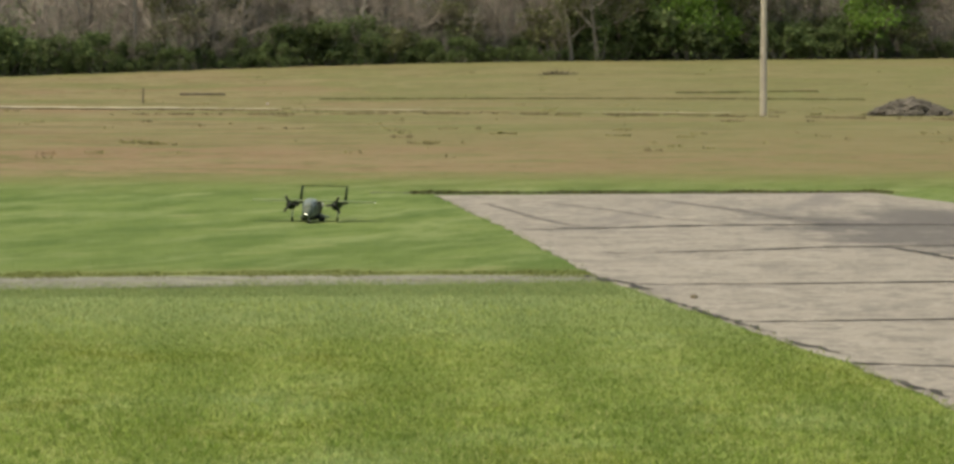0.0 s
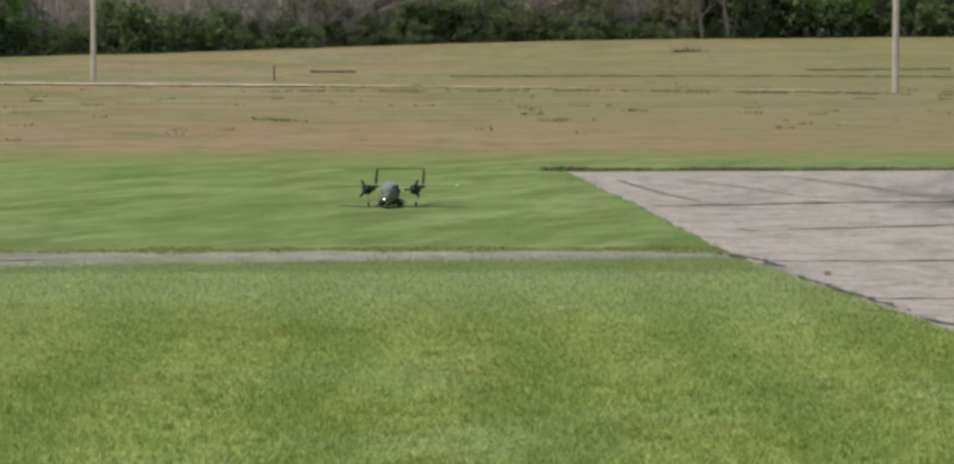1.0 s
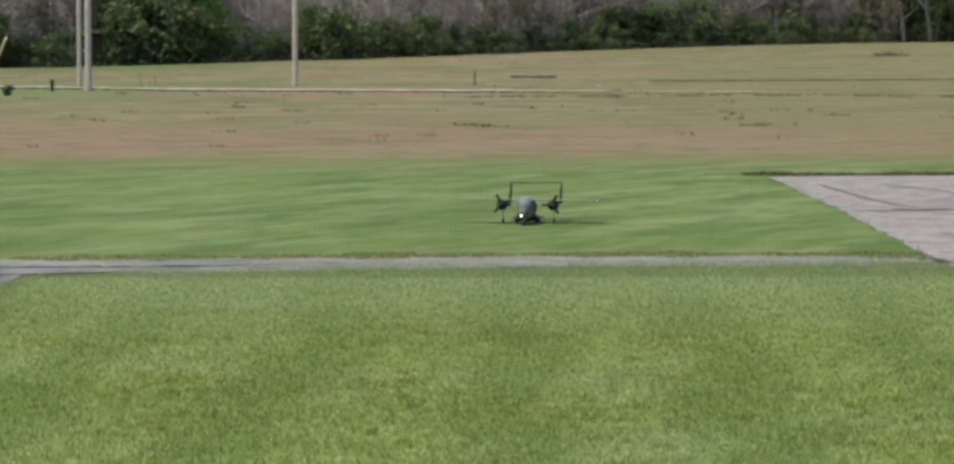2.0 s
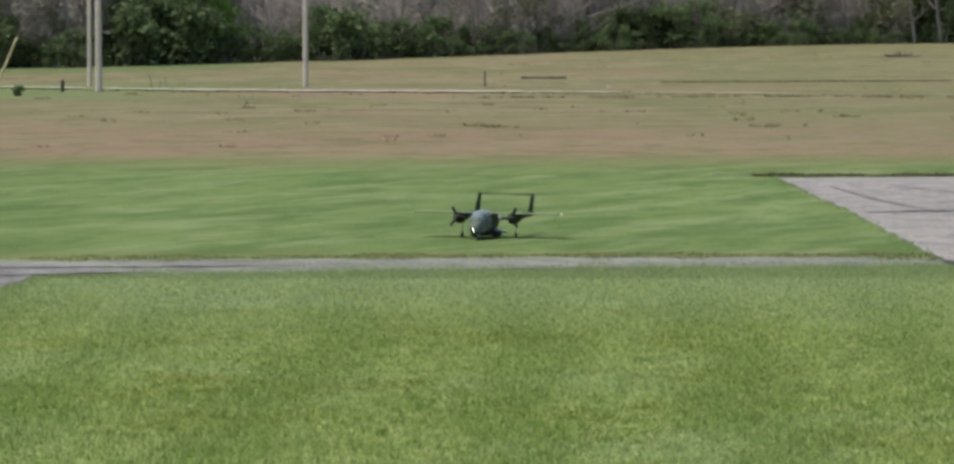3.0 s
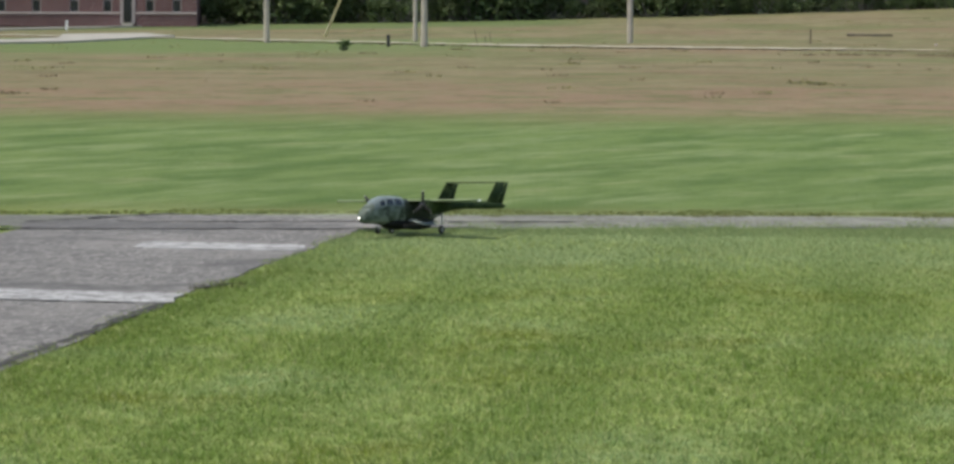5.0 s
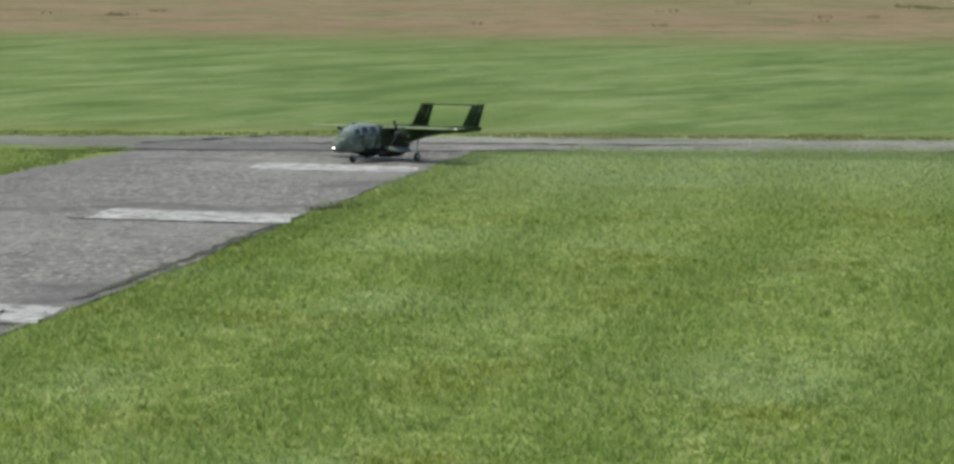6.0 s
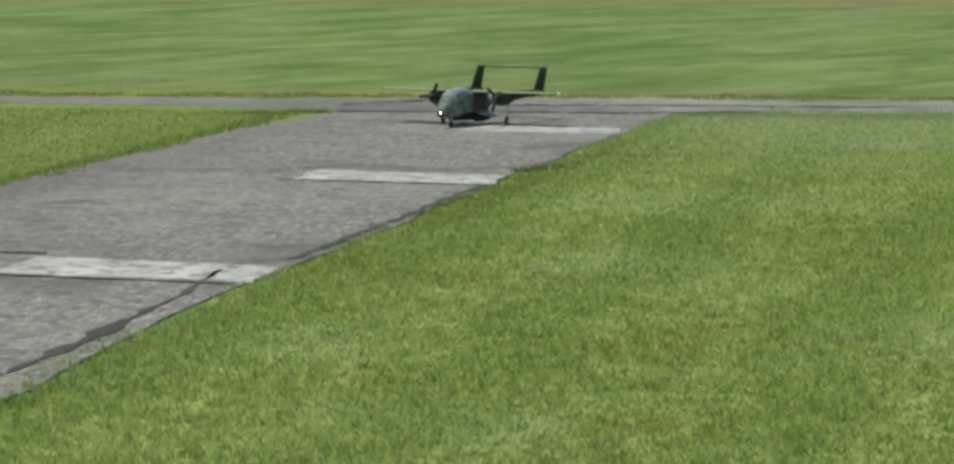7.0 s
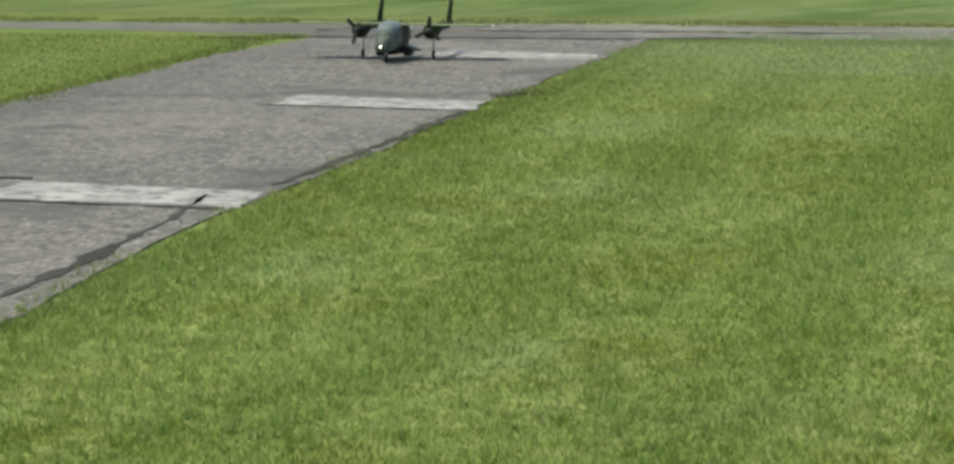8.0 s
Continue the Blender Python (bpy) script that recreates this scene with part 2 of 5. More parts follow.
def pad_material():
    """Pale old paving, with one broad dark scorched patch and faint smears near its far corner."""
    k = Nodes("weathered_paving")
    x, y = k.axis(0), k.axis(1)
    n1, n2, n3 = k.noise(0.7, 4), k.noise(7.0, 4), k.noise(110.0, 2)
    c = k.mix(k.ramp(n1, 0.35, 0.65), (0.215, 0.198, 0.176), (0.255, 0.235, 0.208))
    c = k.mix(k.ramp(n2, 0.5, 0.75, 0, 0.4), c, (0.19, 0.17, 0.16))
    c = k.mix(k.ramp(n3, 0.45, 0.75, 0, 0.4), c, (0.15, 0.14, 0.13))
    c = k.mix(k.ramp(k.noise(2.6, 5, 0.65), 0.47, 0.62, 0, 0.8), c, (0.150, 0.138, 0.126))
    c = k.mix(k.ramp(k.noise(5.0, 5, 0.7), 0.54, 0.64, 0, 0.7), c, (0.115, 0.108, 0.10))
    c = k.mix(k.ramp(k.noise(14.0, 4, 0.7), 0.52, 0.63, 0, 0.7), c, (0.33, 0.31, 0.28))
    dx = k.math("DIVIDE", k.math("SUBTRACT", x, 7.3), 1.7)
    dy = k.math("DIVIDE", k.math("SUBTRACT", y, 34.0), 5.0)
    d = k.math("ADD", k.math("MULTIPLY", dx, dx), k.math("MULTIPLY", dy, dy))
    d = k.math("ADD", d, k.math("MULTIPLY", k.math("SUBTRACT", k.noise(1.1, 6, 0.72, stretch=(1.0, 0.4, 1)), 0.5), 6.5))
    c = k.mix(k.ramp(d, 0.3, 1.8, 0.85, 0.0), c, (0.085, 0.08, 0.08))
    smear = k.noise(0.8, 4, stretch=(1.6, 0.25, 1), turn=-14)
    far = k.ramp(y, 33.0, 37.0)
    c = k.mix(k.math("MULTIPLY", k.ramp(smear, 0.52, 0.68, 0, 0.6), far), c, (0.13, 0.12, 0.12))
    c = k.mix(k.ramp(k.noise(1.1, 6, 0.72, stretch=(1.0, 0.30, 1), turn=-10), 0.55, 0.66, 0, 0.55), c, (0.135, 0.126, 0.118))
    c = k.mix(k.ramp(k.noise(1.6, 6, 0.72, stretch=(1.0, 0.35, 1), turn=12), 0.57, 0.66, 0, 0.55), c, (0.29, 0.275, 0.25))
    return k.done(c, 0.9, n3, 0.006, spec=0.2)


def worn_paint():
    """White paint worn through to the asphalt in specks and along cracks."""
    k = Nodes("worn_white_paint")
    c = k.mix(k.ramp(k.noise(3.0, 4), 0.35, 0.65), (0.37, 0.37, 0.355), (0.30, 0.30, 0.29))
    c = k.mix(k.ramp(k.noise(9.0, 6, 0.75), 0.47, 0.57, 0, 0.9), c, (0.14, 0.135, 0.13))
    c = k.mix(k.ramp(k.noise(2.0, 3), 0.56, 0.70, 0, 0.5), c, (0.17, 0.165, 0.16))
    return k.done(c, 0.85, k.noise(120.0, 2), 0.004, spec=0.2)


M_PAD = pad_material()
M_TAXI = paved("grey_asphalt", (0.134, 0.129, 0.120), (0.168, 0.160, 0.147), (0.090, 0.087, 0.083))
M_PATH = paved("path_asphalt", (0.158, 0.160, 0.132), (0.192, 0.193, 0.158), (0.112, 0.113, 0.095))
M_CRACK_SHADE = plain("crack_tar_and_shade", (0.032, 0.030, 0.028), (0.055, 0.052, 0.045), 3.0, 0.95, local=False)
M_SMEAR = plain("faded_tar", (0.120, 0.112, 0.104), (0.165, 0.153, 0.140), 3.0, 0.95, fine=20, local=False)
M_WHITE_PAINT = worn_paint()
M_POLE = plain("weathered_pole_wood", (0.42, 0.38, 0.31), (0.34, 0.31, 0.26), 2.0, 0.9)
M_ROAD = plain("pale_gravel_road", (0.40, 0.365, 0.27), (0.31, 0.28, 0.20), 1.0, 0.95, local=False)


# ---------------------------------------------------------------- mesh helpers
def link(name, bm, material, smooth=False):
    me = bpy.data.meshes.new(name)
    bm.to_mesh(me)
    bm.free()
    if material is not None:
        for m in (material if isinstance(material, (list, tuple)) else [material]):
            me.materials.append(m)
    if smooth:
        for p in me.polygons:
            p.use_smooth = True
    return new(name, me)


def part(name, bm, material, parent, label="", smooth=False):
    ob = link(name, bm, material, smooth)
    ob.parent = parent
    if label:
        ob["label"] = label
    return ob


def empty(name, m, label, category, group=""):
    ob = new(name)
    ob.matrix_world = m
    return tagged(ob, label, category, group)


def height(x, y):
    """The lie of the land: level up to the poles, then a slow rise to the wood."""
    top = 1.3 + 0.9 * math.tanh((x + 8) / 30)
    s = min(1.0, max(0.0, (y - 140) / 90))
    z = top * (s * s * (3 - 2 * s))
    if y > 222:
        z += min(26.0, (y - 222) * 0.16)
    return z


# ---------------------------------------------------------------- ground
def ground():
    bm = bmesh.new()
    ys = [-600, -300, -120, -40] + list(range(-10, 60, 5)) + list(range(60, 280, 8)) + [290, 320, 360, 420, 520, 800, 1500, 4000]
    xs = [-4000, -1500, -700, -400, -250, -180] + list(range(-140, 141, 8)) + [180, 250, 400, 700, 1500, 4000]
    grid = [[bm.verts.new((x, y, height(x, y))) for x in xs] for y in ys]
    for i in range(len(ys) - 1):
        for j in range(len(xs) - 1):
            bm.faces.new((grid[i][j], grid[i][j + 1], grid[i + 1][j + 1], grid[i + 1][j]))
    ob = link("ground", bm, M_GROUND, True)
    return tagged(ob, "mown green lawn running into long brown field grass", "ground", kind="structure")


ground()


def slab(name, outline, z, material, label, category, wobble=0.03, step=0.35, seed=1, depth=0.03):
    """A thin paved sheet with a slightly crumbled edge."""
    rnd = random.Random(seed)
    pts = []
    for (x0, y0), (x1, y1) in zip(outline, outline[1:] + outline[:1]):
        n = min(90, max(1, int(math.hypot(x1 - x0, y1 - y0) / step)))
        for i in range(n):
            f = i / n
            pts.append((x0 + (x1 - x0) * f + rnd.uniform(-wobble, wobble), y0 + (y1 - y0) * f + rnd.uniform(-wobble, wobble)))
    bm = bmesh.new()
    top = [bm.verts.new((x, y, z)) for x, y in pts]
    low = [bm.verts.new((x, y, z - depth)) for x, y in pts]
    face = bm.faces.new(top)
    for i in range(len(top)):
        j = (i + 1) % len(top)
        bm.faces.new((top[i], low[i], low[j], top[j]))
    bmesh.ops.triangulate(bm, faces=[face])
    bmesh.ops.recalc_face_normals(bm, faces=bm.faces)
    ob = link(name, bm, material)
    return tagged(ob, label, category, kind="structure")


pad = slab("runway_pad", [(2.40, 43.6), (2.66, 34.0), (2.76, 27.0), (2.95, 24.6), (3.18, 21.6), (3.42, 18.8), (3.55, 14.0), (3.7, 6.0), (4.2, -40.0), (34, -40.0), (34, 39.0), (8.5, 40.8), (8.05, 44.2)],
           0.006, M_PAD, "weathered pinkish-grey paved runway pad with dark cracks", "runway")
taxi = slab("taxiway", [(-6.9, -40.0), (-6.75, 2.0), (-6.70, 18.5), (-6.62, 22.5), (-6.45, 24.5), (-6.6, 25.2), (-5.7, 26.4), (-4.0, 26.0), (-3.2, 25.3), (-3.98, 24.9), (-4.00, 22.8), (-4.06, 19.5), (-4.03, 16.5), (-4.05, 13.2), (-3.92, 10.6), (-3.9, 2.0), (-3.9, -40.0)],
            0.010, M_TAXI, "grey asphalt taxiway with white painted bars", "taxiway", seed=2)
path = slab("footpath", [(-60, 25.3), (-9.2, 25.1), (-6.5, 24.9), (-4.0, 25.0), (-2.6, 25.3), (-0.9, 25.65), (1.9, 26.05), (2.9, 26.05), (2.8, 26.95), (1.9, 27.15), (-0.4, 27.15), (-2.4, 26.95), (-4.8, 26.7), (-7.4, 26.2), (-9.3, 25.9), (-60, 26.6)],
            0.002, M_PATH, "narrow pale asphalt path across the lawn", "path", seed=3)


def painted_bar(y0, y1, seed):
    ob = slab("white_bar", [(-5.2, y0 - 0.02), (-4.03, y0 - 0.12), (-4.08, y1 - 0.24), (-5.23, y1 - 0.06)], 0.014, M_WHITE_PAINT,
              "worn white painted bar across the asphalt taxiway", "road marking", wobble=0.015, step=0.12, seed=seed, depth=0.004)
    ob["group"] = "white bars on the taxiway"
    return ob


for i, (y0, y1) in enumerate(((22.75, 23.42), (18.72, 19.42), (13.80, 14.52), (9.3, 9.95))):
    painted_bar(y0, y1, 20 + i)


def pole(x, y, z, h, r, lean=0.0, name="utility_pole", label="tall weathered wooden utility pole beside the gravel road", mat=None, category="pole"):
    bm = bmesh.new()
    rings = []
    for i in range(7):
        f = i / 6
        rings.append([bm.verts.new((r * (1 - 0.35 * f) * math.cos(a * math.pi / 6) + lean * f * h, r * (1 - 0.35 * f) * math.sin(a * math.pi / 6), -0.3 + f * (h + 0.3))) for a in range(12)])
    for a, b in zip(rings, rings[1:]):
        for i in range(12):
            bm.faces.new((a[i], a[(i + 1) % 12], b[(i + 1) % 12], b[i]))
    bm.faces.new(rings[-1])
    ob = link(name, bm, mat or M_POLE, True)
    ob.location = (x, y, z)
    return tagged(ob, label, category)


for x, y, r, h in ((16.49, 110.5, 0.115, 10.5), (-12.12, 145.8, 0.125, 11.0), (-18.99, 132.5, 0.135, 11.0), (-21.81, 149.4, 0.105, 10.5), (-27.33, 143.8, 0.13, 11.0)):
    pole(x, y, height(x, y), h, r)


# ---------------------------------------------------------------- cracks and edges of the paving
def ribbon(bm, pts, widths, z, rnd, jitter=0.02, step=0.12):
    """A crooked flat band of changing width along a line."""
    last = None
    for (x0, y0), (x1, y1), w0, w1 in zip(pts, pts[1:], widths, widths[1:]):
        n = max(2, int(math.hypot(x1 - x0, y1 - y0) / step))
        d = Vector((x1 - x0, y1 - y0)).normalized()
        for i in range(n + 1):
            f = i / n
            w = (w0 + (w1 - w0) * f) * rnd.uniform(0.2, 1.6) / 2
            x, y = x0 + (x1 - x0) * f + rnd.uniform(-jitter, jitter), y0 + (y1 - y0) * f + rnd.uniform(-jitter, jitter)
            a, b = bm.verts.new((x - d.y * w, y + d.x * w, z)), bm.verts.new((x + d.y * w, y - d.x * w, z))
            if last:
                bm.faces.new((last[0], last[1], b, a))
            last = (a, b)
    for f in bm.faces:
        if f.normal.z < 0:
            f.normal_flip()


# draws real cracks, and a few dark ribbons that stand for edge shadows
def crack_or_shade(pts, widths, z, parent, seed, jitter=0.02, mat=None):
    bm = bmesh.new()
    ribbon(bm, pts, widths, z, random.Random(seed), jitter)
    bm.normal_update()
    for f in bm.faces:
        if f.normal.z < 0:
            f.normal_flip()
    return part("crack_or_shade" if mat is None else "tar_smear", bm, mat or M_CRACK_SHADE, parent)


crack_or_shade([(2.75, 34.4), (3.6, 34.75), (4.6, 35.2), (5.6, 35.35), (7.4, 35.3), (12, 35.2)], [0.16, 0.2, 0.26, 0.24, 0.2, 0.2], 0.010, pad, 1, 0.05)
crack_or_shade([(3.6, 30.2), (4.4, 30.5), (5.3, 31.0), (6.5, 31.2), (12, 31.3)], [0.06, 0.10, 0.14, 0.12, 0.1], 0.010, pad, 2, 0.04)
crack_or_shade([(2.95, 25.85), (4.0, 25.8), (5.4, 26.0), (12, 26.1)], [0.07, 0.09, 0.10, 0.1], 0.010, pad, 3, 0.03)
crack_or_shade([(3.2, 22.0), (4.0, 22.1), (4.7, 22.18), (12, 22.3)], [0.08, 0.07, 0.075, 0.08], 0.010, pad, 4, 0.02)
crack_or_shade([(3.4, 18.9), (4.2, 18.6), (12, 18.4)], [0.06, 0.04, 0.05], 0.010, pad, 5)
crack_or_shade([(3.4, 41.8), (4.1, 39.2), (4.5, 37.0), (5.2, 35.4)], [0.02, 0.10, 0.06, 0.03], 0.010, pad, 7, 0.04, M_SMEAR)
crack_or_shade([(3.0, 24.3), (3.15, 22.6), (3.3, 21.0)], [0.02, 0.05, 0.03], 0.010, pad, 10, 0.04)
crack_or_shade([(2.7, 26.9), (2.9, 26.0), (3.0, 25.2)], [0.08, 0.14, 0.08], 0.0105, pad, 12, 0.05)
# dark ribbon painting the shadow band along the pad's far edge
crack_or_shade([(1.6, 44.75), (2.4, 44.45), (4.6, 44.5), (8.1, 44.55)], [0.25, 0.35, 0.4, 0.5], 0.004, pad, 13, 0.08)
crack_or_shade([(4.6, 42.6), (5.12, 41.6), (5.57, 39.2), (5.86, 36.6), (6.1, 35.4)], [0.03, 0.10, 0.16, 0.14, 0.05], 0.010, pad, 40, 0.06, M_SMEAR)
crack_or_shade([(2.86, 41.2), (3.02, 38.6), (3.24, 36.0), (3.5, 34.9)], [0.03, 0.09, 0.10, 0.03], 0.010, pad, 41, 0.05, M_SMEAR)
crack_or_shade([(5.85, 31.3), (5.98, 30.0), (6.1, 29.0), (6.5, 28.6)], [0.03, 0.10, 0.12, 0.03], 0.0105, pad, 42, 0.05)
# short dark marks near the pad's left edge
crack_or_shade([(3.28, 20.5), (3.36, 20.05), (3.46, 19.6)], [0.03, 0.10, 0.04], 0.0105, pad, 43, 0.03)
crack_or_shade([(3.40, 18.2), (3.52, 17.4), (3.56, 16.9)], [0.02, 0.08, 0.03], 0.0105, pad, 44, 0.03)
crack_or_shade([(3.2, 30.3), (3.3, 30.0), (3.45, 29.8)], [0.02, 0.08, 0.02], 0.0105, pad, 45, 0.02)
crack_or_shade([(-4.29, 14.12), (-4.18, 13.2), (-4.15, 12.4), (-4.12, 11.85), (-4.10, 10.9), (-4.16, 9.2)], [0.015, 0.03, 0.05, 0.08, 0.03, 0.10], 0.014, taxi, 20, 0.008)
# broken taxiway edge: the gap, with its shadow painted in the same dark ribbon
crack_or_shade([(-4.05, 18.5), (-4.07, 17.4), (-4.08, 16.4), (-4.08, 15.4), (-4.10, 14.6)], [0.04, 0.06, 0.07, 0.05, 0.015], 0.014, taxi, 21, 0.025)
# dark ribbon painting the shade of a grass tuft at the edge
crack_or_shade([(-4.08, 19.55), (-4.0, 19.75), (-3.96, 19.95)], [0.05, 0.06, 0.02], 0.015, taxi, 22, 0.02)
crack_or_shade([(-7.3, 24.35), (-6.4, 24.55), (-5.4, 24.7), (-4.3, 24.85), (-3.4, 25.2)], [0.10, 0.16, 0.14, 0.12, 0.06], 0.014, taxi, 23, 0.03)
crack_or_shade([(-6.6, 25.3), (-6.2, 25.9), (-5.72, 26.5)], [0.10, 0.12, 0.08], 0.014, taxi, 24, 0.03)
crack_or_shade([(-6.0, 25.5), (-5.0, 25.55), (-3.7, 25.85)], [0.07, 0.12, 0.12], 0.014, taxi, 25, 0.05)
crack_or_shade([(-5.9, 14.55), (-5.25, 14.60)], [0.03, 0.05], 0.014, taxi, 26)
crack_or_shade([(-5.5, 19.3), (-5.24, 19.55)], [0.03, 0.05], 0.014, taxi, 27)
crack_or_shade([(-5.45, 23.3), (-5.2, 23.5)], [0.03, 0.06], 0.014, taxi, 28)
crack_or_shade([(-5.6, 13.76), (-4.9, 13.70), (-4.1, 13.62)], [0.02, 0.035, 0.04], 0.0145, taxi, 29, 0.01)
crack_or_shade([(-5.3, 18.68), (-4.7, 18.60), (-4.05, 18.52)], [0.03, 0.05, 0.04], 0.0145, taxi, 30, 0.01)
crack_or_shade([(-1.0, 25.62), (-0.4, 25.68), (0.5, 25.8)], [0.05, 0.12, 0.03], 0.008, path, 31, 0.03)
crack_or_shade([(-4.4, 25.9), (-3.0, 26.0), (-1.8, 26.3)], [0.10, 0.08, 0.03], 0.008, path, 32, 0.05)


def gravel_road():
    bm = bmesh.new()
    ribbon(bm, [(-60, 176), (-34, 155), (-24.9, 146.1), (-13.6, 133.2), (-3, 127.6), (1, 125.0)], [1.6, 1.6, 1.6, 3.2, 3.0, 0.6], 0.03, random.Random(4), 0.05, 0.8)
    ribbon(bm, [(1.5, 124.6), (4.5, 122.6), (7.0, 121.2)], [0.5, 1.1, 0.6], 0.03, random.Random(5), 0.05, 0.5)
    ribbon(bm, [(11.5, 116.6), (14.5, 115.0), (16, 114.4)], [0.6, 0.9, 0.4], 0.03, random.Random(6), 0.05, 0.5)
    for v in bm.verts:
        v.co.z = height(v.co.x, v.co.y) + 0.05
    bm.normal_update()
    for f in bm.faces:
        if f.normal.z < 0:
            f.normal_flip()
    tagged(link("gravel_road", bm, M_ROAD), "pale dry gravel road across the field", "road", kind="structure")


gravel_road()

# ---------------------------------------------------------------- grass
def leaf_material(name, colours, wood=0.35, patch=2.0):
    """Leaves or blades: each its own shade, lit through from behind."""
    k = Nodes(name)
    rnd = k.t.nodes.new("ShaderNodeNewGeometry").outputs["Random Per Island"]
    a, b, c3 = colours
    c = k.mix(k.ramp(rnd, 0.0, 1.0), a, b)
    c = k.mix(k.ramp(k.noise(patch, 3), 0.45, 0.7, 0, 0.7), c, c3)
    k.done(c, 0.75, spec=0.15)
    tr = k.node("ShaderNodeBsdfTranslucent", Color=c)
    mixer = k.node("ShaderNodeMixShader", Fac=wood)
    k.t.links.new(k.bsdf.outputs[0], mixer.inputs[1])
    k.t.links.new(tr.outputs[0], mixer.inputs[2])
    k.t.links.new(mixer.outputs[0], k.t.nodes["Material Output"].inputs[0])
    return k.m


M_BLADE = blade_material("lawn_blades", 1.17, 0.34, dry_share=0.95)
M_BLADE_FAR = blade_material("far_lawn_blades", 1.25, 0.2, (0.22, 0.27, 0.11), 0.97)
M_BLADE_DRY = leaf_material("verge_blades", ((0.175, 0.190, 0.066), (0.115, 0.132, 0.042), (0.165, 0.150, 0.068)), 0.35, 2.5)
M_TUFT = leaf_material("tuft_blades", ((0.190, 0.150, 0.090), (0.135, 0.112, 0.062), (0.165, 0.135, 0.075)), 0.35, 2.5)
# dark blade colour has the shade among taller grass put into it
M_SHADE_GRASS = leaf_material("shade_dark_grass", ((0.092, 0.088, 0.036), (0.060, 0.064, 0.026), (0.075, 0.070, 0.030)), 0.3, 2.5)
M_LIGHT_TUFT = blade_material("light_tuft_blades", 1.62, 0.6, (0.44, 0.46, 0.20), 0.90)
M_STALK = leaf_material("dry_stalks", ((0.30, 0.39, 0.105), (0.42, 0.47, 0.16), (0.34, 0.42, 0.15)), 0.45, 2.5)
M_WEED = leaf_material("weed_leaves", ((0.25, 0.24, 0.105), (0.19, 0.185, 0.08), (0.22, 0.195, 0.105)), 0.35, 2.5)


def blades(name, n, x0, x1, y0, y1, tall, wide, keep, material, label, seed, power=1.0, bend=(0.5, 1.4)):
    """Many single blades as one sheet of grass; more of them towards y0 when power is over 1."""
    r = np.random.default_rng(seed)
    x = r.uniform(x0, x1, n)
    y = y0 + (y1 - y0) * r.uniform(0, 1, n) ** power
    ok = keep(x, y)
    x, y = x[ok], y[ok]
    n = len(x)
    z = np.array([height(a, b) for a, b in zip(x, y)]) if y1 > 140 else np.zeros(n)
    turn, lean = r.uniform(0, 2 * np.pi, n), r.uniform(bend[0], bend[1], n)
    way = r.uniform(0, 2 * np.pi, n)
    h = r.uniform(tall[0], tall[1], n)
    w = r.uniform(wide[0], wide[1], n) / 2
    v = np.empty((n, 3, 3), np.float32)
    v[:, 0] = np.stack([x - w * np.cos(turn), y - w * np.sin(turn), z - 0.002], 1)
    v[:, 1] = np.stack([x + w * np.cos(turn), y + w * np.sin(turn), z - 0.002], 1)
    v[:, 2] = np.stack([x + h * np.sin(lean) * np.cos(way), y + h * np.sin(lean) * np.sin(way), z + h * np.cos(lean)], 1)
    me = bpy.data.meshes.new(name)
    me.vertices.add(3 * n)
    me.vertices.foreach_set("co", v.ravel())
    me.loops.add(3 * n)
    me.loops.foreach_set("vertex_index", np.arange(3 * n, dtype=np.int32))
    me.polygons.add(n)
    me.polygons.foreach_set("loop_start", np.arange(0, 3 * n, 3, dtype=np.int32))
    me.update(calc_edges=True)
    me.materials.append(material)
    return tagged(new(name, me), label, "grass", kind="stuff")


PAD_EDGE = ([6, 14, 18.8, 21.6, 24.6, 27, 34, 43.6], [3.7, 3.55, 3.42, 3.18, 2.95, 2.76, 2.66, 2.40])
PATH_NEAR = ([-60, -9.2, -6.5, -4.0, -2.6, -0.9, 1.9, 2.9], [25.3, 25.1, 24.9, 25.0, 25.3, 25.65, 26.05, 26.05])
PATH_FAR = ([-60, -9.3, -7.4, -4.8, -2.4, -0.4, 1.9, 2.8], [26.6, 25.9, 26.2, 26.7, 26.95, 27.15, 27.15, 26.95])


def wavy(a, amount=0.05):
    return amount * (np.sin(a * 3.1) * 0.6 + np.sin(a * 7.7 + 1.3) * 0.4 + np.sin(a * 17.0) * 0.3)


def on_near(x, y):
    ok = (x < np.interp(y, *PAD_EDGE) + wavy(y)) & (y < np.interp(x, *PATH_NEAR) + wavy(x) * 0.8 + 0.05)
    return ok & (x > -4.04 - 0.09 * ((y > 14.7) & (y < 19.3)) + wavy(y, 0.06))


def on_far(x, y):
    ok = (y > np.interp(x, *PATH_FAR) - 0.05 + wavy(x) * 0.8)
    return ok & ((x < np.interp(y, *PAD_EDGE) + 0.05 + wavy(y)) | (y > 44.3) | ((x > 8.3) & (y > 41.2)))


def on_left(x, y):
    return (x < -6.62 + wavy(y)) & (y < np.interp(x, *PATH_NEAR) - 0.25) & (y < 24.6 + (x + 6.6) * 0.05)


